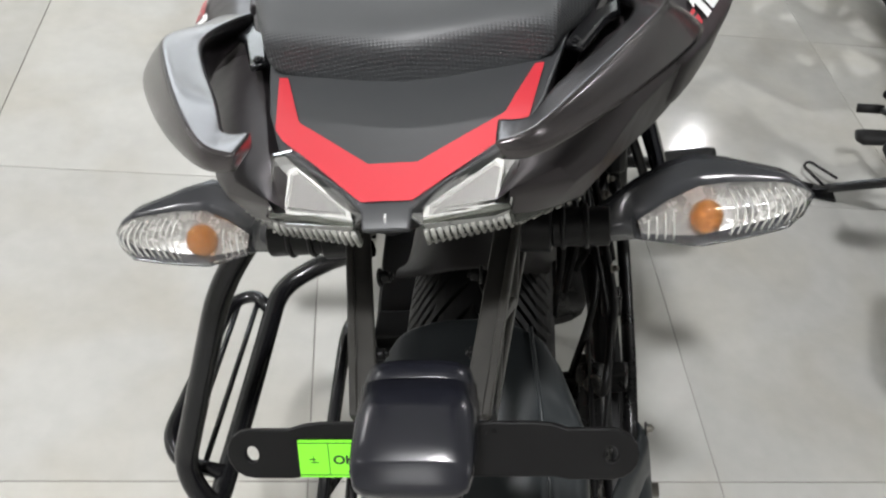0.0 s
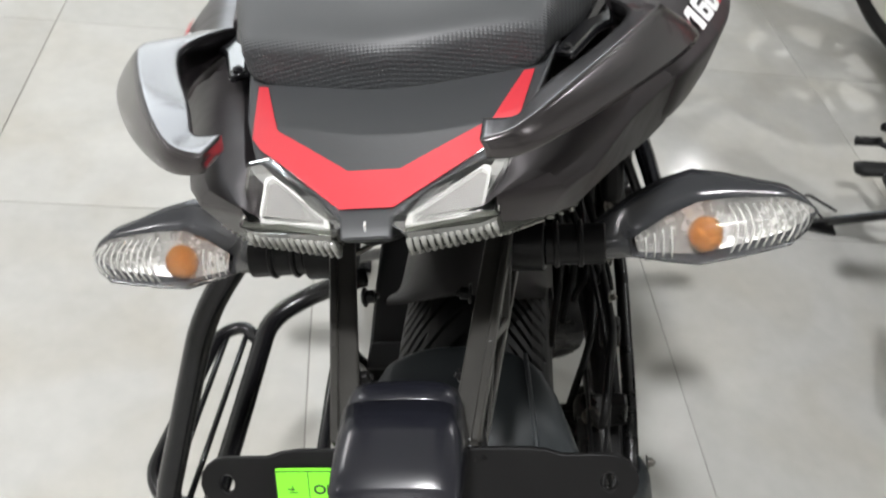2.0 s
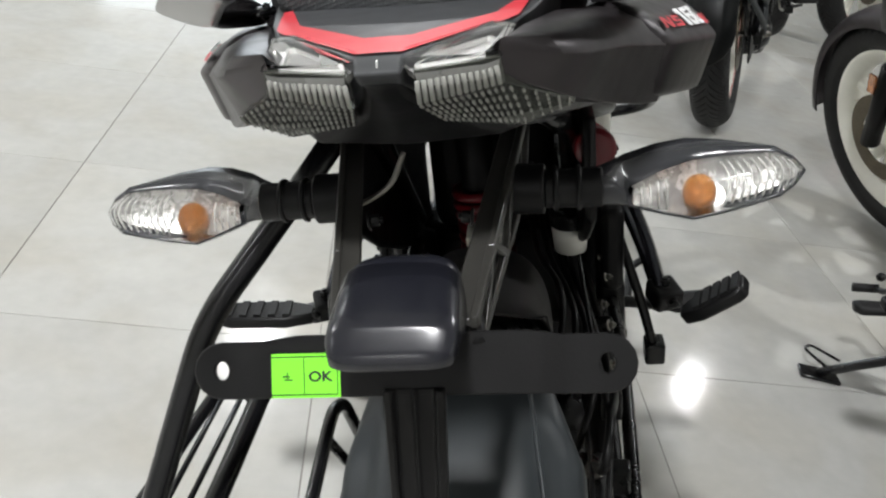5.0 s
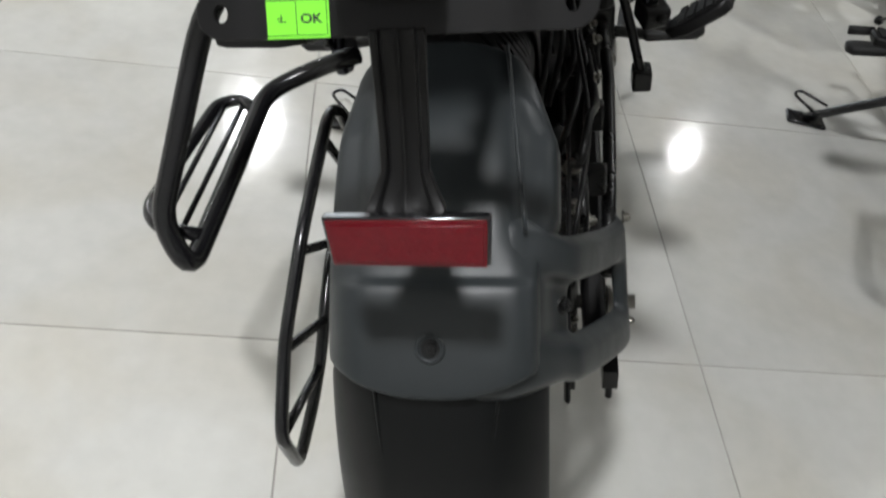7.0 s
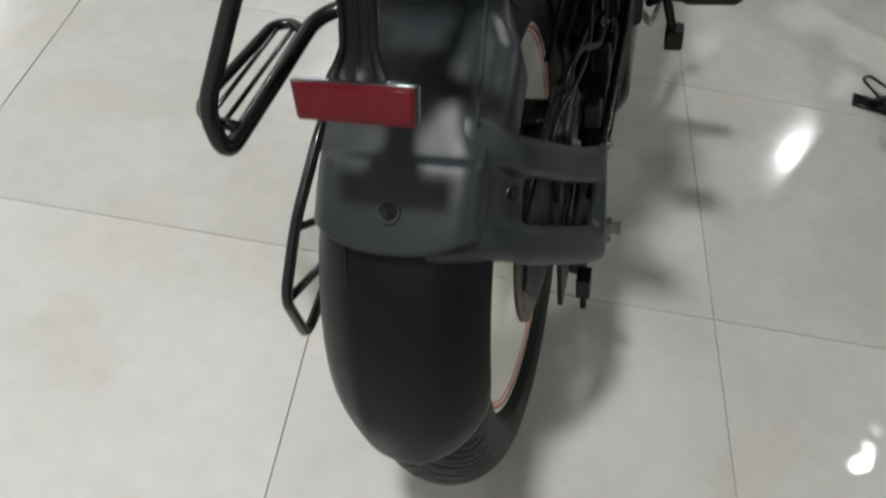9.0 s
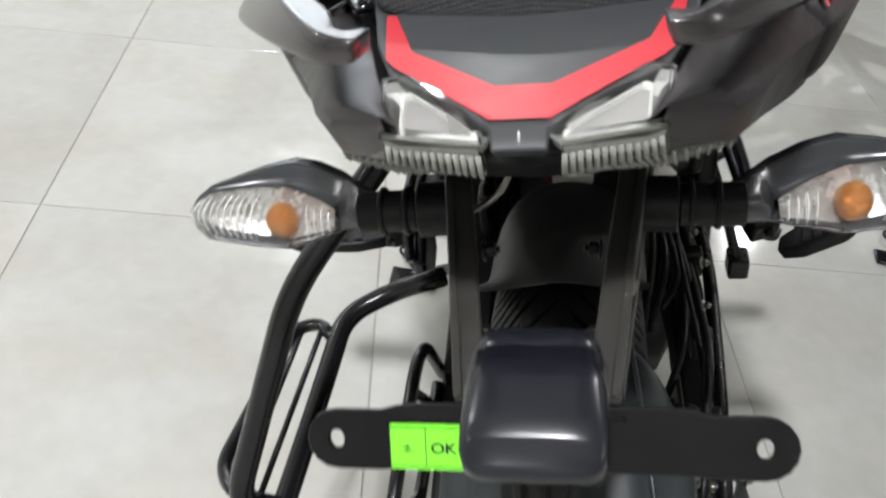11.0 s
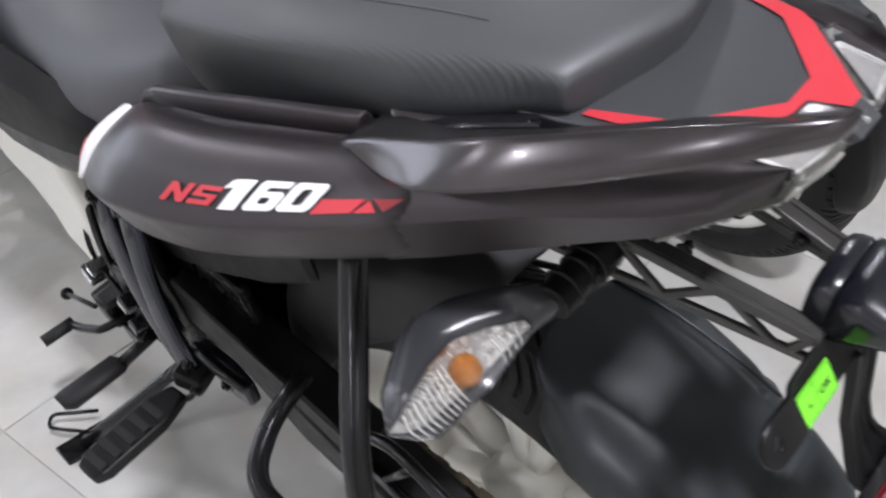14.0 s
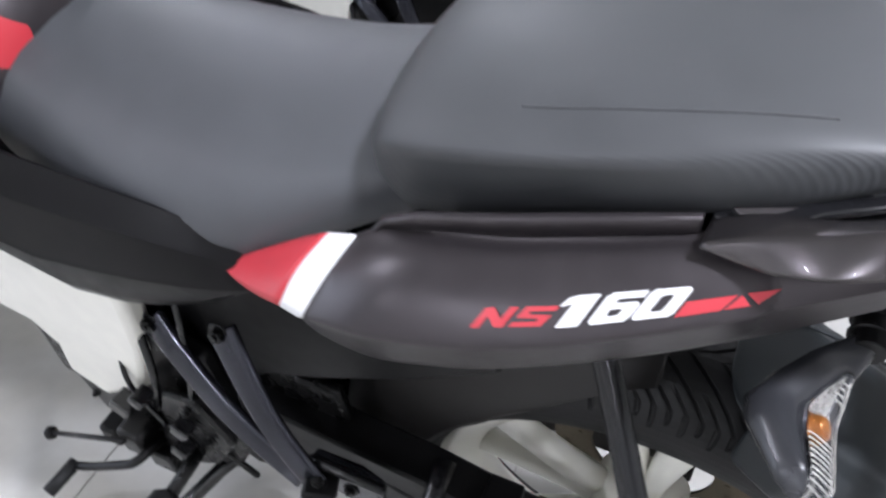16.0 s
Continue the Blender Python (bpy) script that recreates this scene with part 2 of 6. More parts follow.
def sweep(bm, path, r, sides=12, closed=False, r2=None):
    """A round tube along the path; r2 flattens it the other way."""
    rings, up = [], None
    n = len(path)
    for i, q in enumerate(path):
        if closed:
            d = path[(i + 1) % n] - path[i - 1]
        else:
            d = path[min(i + 1, n - 1)] - path[max(i - 1, 0)]
        d.normalize()
        if up is None:
            up = Vector((0, 0, 1)) if abs(d.z) < 0.9 else Vector((1, 0, 0))
        side = d.cross(up).normalized()
        up = side.cross(d).normalized()
        rr = r[i] if isinstance(r, (list, tuple)) else r
        rings.append([bm.verts.new(q + side * math.cos(2 * math.pi * k / sides) * rr
                                   + up * math.sin(2 * math.pi * k / sides) * (rr if r2 is None else r2)) for k in range(sides)])
    pairs = list(zip(rings, rings[1:])) + ([(rings[-1], rings[0])] if closed else [])
    for a, b in pairs:
        for k in range(sides):
            bm.faces.new((a[k], a[(k + 1) % sides], b[(k + 1) % sides], b[k]))
    if not closed:
        bm.faces.new(rings[0][::-1])
        bm.faces.new(rings[-1])
    return bm


def tube(name, points, r, material, parent, label="", corner=0.03, sides=12, smooth_path=False, closed=False):
    path = spline(points, 8, closed) if smooth_path else bend(points, corner)
    return part(name, sweep(bmesh.new(), path, r, sides, closed), material, parent, label)


def rod(bm, a, b, r, sides=12, r_end=None):
    a, b = Vector(a), Vector(b)
    return sweep(bm, [a, a.lerp(b, 0.5), b], [r, (r + (r_end or r)) / 2, r_end or r], sides)


def bolt(name, at, axis, r, length, parent, material=None):
    """A hexagon head with a washer."""
    at, axis = Vector(at), Vector(axis).normalized()
    bm = bmesh.new()
    rod(bm, at, at + axis * length * 0.25, r * 1.45, 16)
    rod(bm, at + axis * length * 0.25, at + axis * length, r, 6)
    rod(bm, at + axis * length, at + axis * length * 1.3, r * 0.5, 10)
    return soften(part(name, bm, material or M_STEEL, parent, smooth=False), 0.0006, 1)


def loft(bm, rings, closed=True, caps=True):
    rows = [[bm.verts.new(q) for q in ring] for ring in rings]
    n = len(rows[0])
    for a, b in zip(rows, rows[1:]):
        for k in range(n if closed else n - 1):
            bm.faces.new((a[k], a[(k + 1) % n], b[(k + 1) % n], b[k]))
    if caps and closed:
        bm.faces.new(rows[0][::-1])
        bm.faces.new(rows[-1])
    return bm


def slab(bm, outline, depth):
    """A flat plate: the outline (points in space) pushed by the vector depth."""
    a = [bm.verts.new(q) for q in outline]
    b = [bm.verts.new(Vector(q) + Vector(depth)) for q in outline]
    bm.faces.new(a)
    bm.faces.new(b[::-1])
    n = len(a)
    for k in range(n):
        bm.faces.new((a[k], a[(k + 1) % n], b[(k + 1) % n], b[k]))
    return bm


def block(bm, lo, hi, m=None):
    x0, y0, z0 = lo
    x1, y1, z1 = hi
    out = [Vector(v) for v in ((x0, y0, z0), (x1, y0, z0), (x1, y1, z0), (x0, y1, z0))]
    before = len(bm.verts)
    slab(bm, out, (0, 0, z1 - z0))
    if m is not None:
        bm.verts.ensure_lookup_table()
        for v in bm.verts[before:]:
            v.co = m @ v.co
    return bm


def flip(points, s):
    """Mirror to the side s (+1 right, -1 left)."""
    return [Vector((q[0] * s, q[1], q[2])) for q in points]


def at_angle(x, r, deg, axle=(0, 0.309)):
    """A point round the rear axle: deg from the top towards the rear."""
    a = radians(deg)
    return Vector((x, axle[0] - r * math.sin(a), axle[1] + r * math.cos(a)))


# ---------------------------------------------------------------- room
def structure(name, lo, hi, material, label):
    ob = part(name, block(bmesh.new(), lo, hi), material, None, smooth=False)
    return tagged(ob, label, name.split("_")[0], "", "structure")


X0, X1, Y0, Y1, H = ROOM
structure("wall_west", (X0 - 0.2, Y0, 0), (X0, Y1, H), M_WALL, "plain white painted showroom wall")
structure("wall_east", (X1, Y0, 0), (X1 + 0.2, Y1, H), M_WALL, "plain white painted showroom wall")
structure("wall_south", (X0 - 0.2, Y0 - 0.2, 0), (X1 + 0.2, Y0, H), M_WALL, "plain white painted showroom wall")
structure("ceiling", (X0 - 0.2, Y0 - 0.2, H), (X1 + 0.2, Y1 + 0.2, H + 0.2), M_CEIL, "plain white painted showroom ceiling")
bm = bmesh.new()
block(bm, (X0 - 0.2, Y1, 0), (-5.8, Y1 + 0.2, H))
block(bm, (0.8, Y1, 0), (X1 + 0.2, Y1 + 0.2, H))
block(bm, (-5.8, Y1, 0), (0.8, Y1 + 0.2, 0.25))
block(bm, (-5.8, Y1, 2.95), (0.8, Y1 + 0.2, H))
tagged(part("wall_north", bm, M_WALL, None, smooth=False), "white showroom wall with a wide front window opening", "wall", "", "structure")

# every entry of LAMPS gets a fitting, the added fill lights too
for x, y, watts in LAMPS:
    root = tagged(new("panel_light_fitting"), "square white recessed ceiling light panel, switched on, inferred or added fill", "ceiling light", "ceiling lights")
    root.location = (x, y, H)
    bm = bmesh.new()
    for lo, hi in (((-0.09, -0.09, -0.03), (0.09, -0.065, 0.0)), ((-0.09, 0.065, -0.03), (0.09, 0.09, 0.0)),
                   ((-0.09, -0.065, -0.03), (-0.065, 0.065, 0.0)), ((0.065, -0.065, -0.03), (0.09, 0.065, 0.0))):
        block(bm, lo, hi)
    part("frame", bm, M_FRAMEWHITE, root, smooth=False)
    part("diffuser", block(bmesh.new(), (-0.065, -0.065, -0.022), (0.065, 0.065, -0.012)), M_PANEL, root, smooth=False)


# ---------------------------------------------------------------- motorcycle
# x to the right, y ahead, z up, upright; rear axle at (0, 0, 0.309)
AXLE = Vector((0, 0, 0.309))
# stations of the side body: y, inner top edge, outer crease, lower edge (x, z each)
BODY = [(0.205, 0.124, 0.808, 0.193, 0.778, 0.180, 0.728),
        (0.165, 0.134, 0.828, 0.1955, 0.788, 0.181, 0.740),
        (0.108, 0.128, 0.838, 0.188, 0.801, 0.176, 0.759),
        (0.060, 0.117, 0.848, 0.1755, 0.814, 0.164, 0.776),
        (0.005, 0.103, 0.858, 0.154, 0.830, 0.144, 0.794),
        (-0.045, 0.090, 0.868, 0.1295, 0.844, 0.121, 0.811),
        (-0.095, 0.073, 0.880, 0.1065, 0.8605, 0.098, 0.832),
        (-0.145, 0.0585, 0.888, 0.0865, 0.8735, 0.0785, 0.8545),
        (-0.1643, 0.0515, 0.8888, 0.0745, 0.8800, 0.0655, 0.8665),
        (-0.1815, 0.0455, 0.8893, 0.0492, 0.8885, 0.0480, 0.8785)]


def body_at(y, s):
    """A point of the side body's outer face: s = 0 at the top edge, 1 at the crease, 2 at the lower edge (right side)."""
    rows = BODY
    for a, b in zip(rows, rows[1:]):
        if y >= b[0] or b is rows[-1]:
            k = (y - a[0]) / (b[0] - a[0])
            v = [p + (q - p) * k for p, q in zip(a, b)]
            break
    top, crease, low = Vector((v[1], y, v[2])), Vector((v[3], y, v[4])), Vector((v[5], y, v[6]))
    if s <= 1:
        q = top.lerp(crease, s)
        bulge = (0.006 + 0.02 * max(0.0, min(0.1, y - 0.05))) * math.sin(math.pi * max(s, 0))
        return q + Vector((0.55, 0, 0.83)) * bulge
    return crease.lerp(low, s - 1)


def tail_top_z(x, y):
    return 0.8893 - 0.5 * x * x - 0.05 * max(0, y + 0.12)


def front_edge(v):
    """The side panel's front edge, where the white stripe begins: v = 0 at the seat, 1 at the crease."""
    return Vector((0.1373, 0.207, 0.8038)).lerp(Vector((0.1847, 0.228, 0.7636)), v) + Vector((0.0042, -0.001, 0.0056)) * math.sin(math.pi * v)


def stripe_edge(v):
    """Where the white stripe meets the red flash."""
    return Vector((0.132, 0.2313, 0.7899)).lerp(Vector((0.1757, 0.2503, 0.7536)), v) + Vector((0.0055, 0.0005, 0.006)) * math.sin(math.pi * v)


def side_body(root, s):
    label = "satin dark grey side panel"
    bm = bmesh.new()
    ys = [0.188, 0.165, 0.135, 0.108, 0.085, 0.06, 0.03, 0.005, -0.02, -0.045]
    ss = [0, 0.05, 0.11, 0.18, 0.35, 0.55, 0.75, 0.92, 1.0, 1.08, 1.4, 1.8, 2.0]
    rings = []
    for y in ys:
        hollow = 0.0065 * max(0.0, min(1.0, (y - 0.0) / 0.03)) * max(0.0, min(1.0, (0.19 - y) / 0.02))
        ring = [body_at(y, k) - Vector((0.55, 0, 0.83)) * (hollow if 0 < k < 0.15 else 0.0) for k in ss]
        low = ring[-1]
        ring += [low + Vector((-0.03, 0, 0.004)), Vector((ring[0].x - 0.03, y, ring[0].z - 0.03))]
        rings.append(flip(ring, s))
    edge = lambda k: front_edge(k) if k <= 1 else Vector((0.1847, 0.228, 0.7636)).lerp(Vector((0.172, 0.217, 0.7285)), k - 1) + Vector((0.003, 0, -0.004)) * math.sin(math.pi * (k - 1))
    under = lambda k: edge(k).lerp(stripe_edge(min(k, 1.0)), 0.55) - Vector((0.0028, 0, 0.0022))
    front = flip([under(k) for k in ss] + [Vector((0.13, 0.21, 0.725)), Vector((0.1, 0.2, 0.78))], s)
    loft(bm, [front, flip([edge(k) for k in ss] + [Vector((0.13, 0.20, 0.727)), Vector((0.1, 0.195, 0.782))], s)] + rings)
    subd(part("side_panel", bm, M_SATIN, root, label), 1)
    # the lip along the seat
    bm = bmesh.new()
    rings = []
    for y, x, z, h in ((0.201, 0.132, 0.803, 0.0), (0.188, 0.128, 0.818, 0.003), (0.165, 0.130, 0.829, 0.006), (0.11, 0.122, 0.841, 0.007), (0.06, 0.111, 0.851, 0.007), (0.008, 0.0985, 0.861, 0.006)):
        rings.append(flip([(x + 0.0055, y, z - 0.007), (x + 0.0075, y, z + h - 0.003), (x + 0.006, y, z + h + 0.0005), (x + 0.001, y, z + h + 0.001), (x - 0.006, y, z - 0.006)], s))
    soften(part("panel_lip", loft(bm, rings), M_SATIN, root), 0.0012)
    # rear side cowl below the grab rail
    bm = bmesh.new()
    rings = []
    for y in (-0.02, -0.045, -0.07, -0.095, -0.12, -0.145, -0.1643, -0.1815):
        ring = [body_at(y, k) + Vector((-0.003, 0, -0.001)) for k in (0, 0.3, 0.6, 0.9, 1.0, 1.5, 2.0)]
        low = ring[-1]
        ring += [low + Vector((-0.02, 0, 0.002)), ring[0] + Vector((-0.012, 0, -0.02))]
        rings.append(flip(ring, s))
    soften(part("tail_side_cowl", loft(bm, rings), M_SATIN, root, "dark grey tail side cowl"), 0.0015)
    # red and white flash at the panel's front
    tip, bend_top, bend_low = Vector((0.136, 0.336, 0.713)), Vector((0.122, 0.280, 0.752)), Vector((0.160, 0.300, 0.729))
    curve = lambda p, q, r, t: (1 - t) ** 2 * p + 2 * t * (1 - t) * q + t * t * r
    def white(t, v):
        return front_edge(v).lerp(stripe_edge(v), t) + Vector((0.0012, 0.0002, 0.001))
    def red(t, v):
        q = curve(stripe_edge(0), bend_top, tip, t).lerp(curve(stripe_edge(1), bend_low, tip, t), v)
        return q + Vector((0.0055, 0.0005, 0.006)) * (math.sin(math.pi * v) * (1 - t) ** 1.5) + Vector((0.0010, 0.0002, 0.0008))
    for name, at, end, label, material in (("white_stripe", white, 1.0, "white stripe on the side panel", M_WHITE), ("front_flash", red, 0.99, "red front corner of the side panel", M_RED)):
        rows = [flip([at(end * k / 10, v / 10) for v in range(11)], s) for k in range(11)]
        thick(part(name, loft(bmesh.new(), rows, closed=False, caps=False), material, root, label), 0.004)


def put_decal(root, name, polys, s, material, lift=0.0012):
    """Flat shapes in (u: metres back along the panel, v: share of the face) laid on the side body."""
    bm = bmesh.new()
    for poly in polys:
        bm.faces.new([bm.verts.new((u, v, 0)) for u, v in poly])
    place_decal(root, name, bm, s, material, lift)


def place_decal(root, name, bm, s, material, lift):
    for k in range(-4, 20):
        geom = list(bm.verts) + list(bm.edges) + list(bm.faces)
        bmesh.ops.bisect_plane(bm, geom=geom, plane_co=(k * 0.01, 0, 0), plane_no=(1, 0, 0), dist=1e-6)
    for v in bm.verts:
        y, k = 0.108 - v.co.x, v.co.y
        q, e = body_at(y, k), 0.004
        n = (body_at(y, k + 0.02) - body_at(y, k - 0.02)).cross(body_at(y + e, k) - body_at(y - e, k)).normalized()
        if n.x < 0:
            n = -n
        q = q + n * lift
        v.co = (s * q.x, q.y, q.z)
    part(name, bm, material, root, smooth=False)


def letters(text, width, height, shear, bold):
    """The built-in font as flat faces, scaled into a box; slanted."""
    cu = bpy.data.curves.new("letters", "FONT")
    cu.body, cu.shear, cu.offset, cu.size = text, 0, bold, 1
    cu.fill_mode = "FRONT"
    ob = new("letters", cu)
    me = ob.evaluated_get(bpy.context.evaluated_depsgraph_get()).to_mesh()
    bm = bmesh.new()
    bm.from_mesh(me)
    bpy.data.objects.remove(ob)
    bpy.data.curves.remove(cu)
    xs, ys = [v.co.x for v in bm.verts], [v.co.y for v in bm.verts]
    for v in bm.verts:
        x = (v.co.x - min(xs)) / (max(xs) - min(xs))
        y = (v.co.y - min(ys)) / (max(ys) - min(ys))
        v.co = (x * width + y * shear, y * height, 0)
    return bm


# squared block characters on a unit box, as quads
def ribbon(*pairs):
    """Quads between the two edges of a stroke."""
    return [(a, b, d, c) for (a, b), (c, d) in zip(pairs, pairs[1:])]


GLYPHS = {
    "N": [((0, 0), (0.27, 0), (0.27, 0.58), (0.27, 1), (0, 1)), ((0.27, 1), (0.27, 0.58), (0.73, 0), (0.73, 0.42)), ((0.73, 0), (1, 0), (1, 1), (0.73, 1), (0.73, 0.42))],
    "S": ribbon(((1, 1), (1, 0.76)), ((0.05, 1), (0.3, 0.76)), ((0, 0.44), (0.3, 0.6)), ((0.7, 0.4), (1, 0.56)), ((0.7, 0.24), (0.95, 0)), ((0, 0.24), (0, 0))),
    "1": [((0.3, 0), (0.86, 0), (0.86, 1), (0.3, 1), (0.3, 0.74)), ((0.0, 0.66), (0.3, 0.74), (0.3, 1), (0.1, 0.94))],
    "6": ribbon(((0.97, 1), (0.97, 0.78)), ((0.1, 1), (0.36, 0.78)), ((0, 0.88), (0.34, 0.64)), ((0, 0.12), (0.34, 0.3)), ((0.1, 0), (0.4, 0.22)), ((0.9, 0), (0.62, 0.22)),
                ((1, 0.12), (0.66, 0.28)), ((1, 0.54), (0.66, 0.4)), ((0.9, 0.64), (0.62, 0.45)), ((0.34, 0.64), (0.34, 0.45))),
    "0": ribbon(((0, 0.88), (0.34, 0.72)), ((0, 0.12), (0.34, 0.28)), ((0.1, 0), (0.4, 0.22)), ((0.9, 0), (0.62, 0.22)), ((1, 0.12), (0.66, 0.28)), ((1, 0.88), (0.66, 0.72)), ((0.9, 1), (0.62, 0.78)),
                ((0.1, 1), (0.4, 0.78)), ((0, 0.88), (0.34, 0.72))),
}


def side_lettering(root, s):
    """Red and white model lettering with a red tail along the panel's lower edge."""
    def place(text, u0, width, gap, shear, lo, hi, name, material, lift):
        each = (width - gap * (len(text) - 1)) / len(text)
        for n, ch in enumerate(text):
            bm = bmesh.new()
            for quad in GLYPHS[ch]:
                pts = []
                for x, y in quad:
                    u = u0 + n * (each + gap) + x * each + shear * y
                    pts.append(bm.verts.new((0.136 - u if s > 0 else u, lo + (hi - lo) * y, 0)))
                bm.faces.new(pts)
            bmesh.ops.remove_doubles(bm, verts=bm.verts, dist=1e-5)
            place_decal(root, name, bm, s, material, lift)
    place("NS", -0.002, 0.039, 0.003, 0.006, 0.82, 0.655, "red_letter", M_RED, 0.0014)
    place("160", 0.038, 0.0615, 0.0012, 0.0075, 0.835, 0.575, "white_numeral", M_WHITE, 0.0018)
    quad = lambda *p: [((0.136 - u if s > 0 else u), v) for u, v in p]
    put_decal(root, "red_bar", [quad((0.101, 0.85), (0.122, 0.85), (0.128, 0.715), (0.105, 0.715))], s, M_RED, 0.0014)
    put_decal(root, "red_wedge", [quad((0.1235, 0.85), (0.130, 0.725), (0.135, 0.85))], s, M_RED, 0.0014)
    put_decal(root, "red_wedge", [quad((0.132, 0.715), (0.147, 0.715), (0.1385, 0.845))], s, M_RED, 0.0014)


def tail(root):
    bm = bmesh.new()
    rings = []
    half = [(-0.194, 0.0095), (-0.187, 0.0098), (-0.172, 0.0215), (-0.15, 0.0475), (-0.147, 0.0505), (-0.12, 0.0605), (-0.085, 0.0685), (-0.04, 0.078), (0.02, 0.085)]
    for y, w in half:
        ring = []
        for k in range(9):
            x = -w + 2 * w * k / 8
            z = tail_top_z(x, y) - (0.004 if y < -0.19 else 0)
            ring.append(Vector((x, y, z)))
        under = max(0.852, 0.881 - 0.6 * (y + 0.194))
        ring += [Vector((w * 0.9, y + 0.003, under)), Vector((-w * 0.9, y + 0.003, under))]
        rings.append(ring)
    soften(part("tail_cowl", loft(bm, rings), M_TAILTOP, root, "matt black tail cowl behind the seat"), 0.001, 2, 30)
    # red chevron over the cowl
    left_out = [(-0.0612, -0.0935), (-0.0540, -0.1350), (-0.0490, -0.1428), (-0.0100, -0.1832)]
    left_in = [(-0.0568, -0.0945), (-0.0446, -0.1300), (-0.0428, -0.1322), (-0.0100, -0.1612)]
    outline = left_out + [(-x, y) for x, y in left_out[::-1]]
    inner = left_in + [(-x, y) for x, y in left_in[::-1]]
    bm = bmesh.new()
    strips = []
    for i in range(len(outline) - 1):
        n = 10
        for k in range(n + (i == len(outline) - 2)):
            t = k / n
            o = Vector((*outline[i], 0)).lerp(Vector((*outline[i + 1], 0)), t)
            j = Vector((*inner[i], 0)).lerp(Vector((*inner[i + 1], 0)), t)
            strips.append([bm.verts.new((q.x, q.y, tail_top_z(q.x, q.y) + 0.0011)) for q in (o.lerp(j, e / 3) for e in range(4))])
    for a, b in zip(strips, strips[1:]):
        for e in range(3):
            bm.faces.new((a[e], a[e + 1], b[e + 1], b[e]))
    part("red_chevron", bm, M_RED, root, "red chevron decal on the tail cowl")
    bm = bmesh.new()
    block(bm, (-0.0003, -0.1915, 0.885), (0.0003, -0.1890, 0.8893))
    part("mould_mark", bm, M_FRAMEWHITE, root, smooth=False)
    # underside and black centre block below the lamps
    bm = bmesh.new()
    rings = []
    for y, w, z0, z1 in ((-0.188, 0.0094, 0.885, 0.879), (-0.178, 0.0112, 0.884, 0.870), (-0.165, 0.0155, 0.876, 0.861), (-0.15, 0.022, 0.868, 0.850), (-0.135, 0.055, 0.856, 0.834), (-0.1, 0.075, 0.85, 0.826), (-0.04, 0.095, 0.84, 0.806), (0.05, 0.12, 0.82, 0.775), (0.16, 0.13, 0.80, 0.74)):
        rings.append([Vector((-w, y, z0)), Vector((-w * 0.8, y, z1)), Vector((0, y, z1 - 0.003)), Vector((w * 0.8, y, z1)), Vector((w, y, z0))])
    soften(part("undertail", loft(bm, rings), M_BLACK, root, "black plastic undertail tray"), 0.002)
    for s in (-1, 1):
        tail_lamp(root, s)


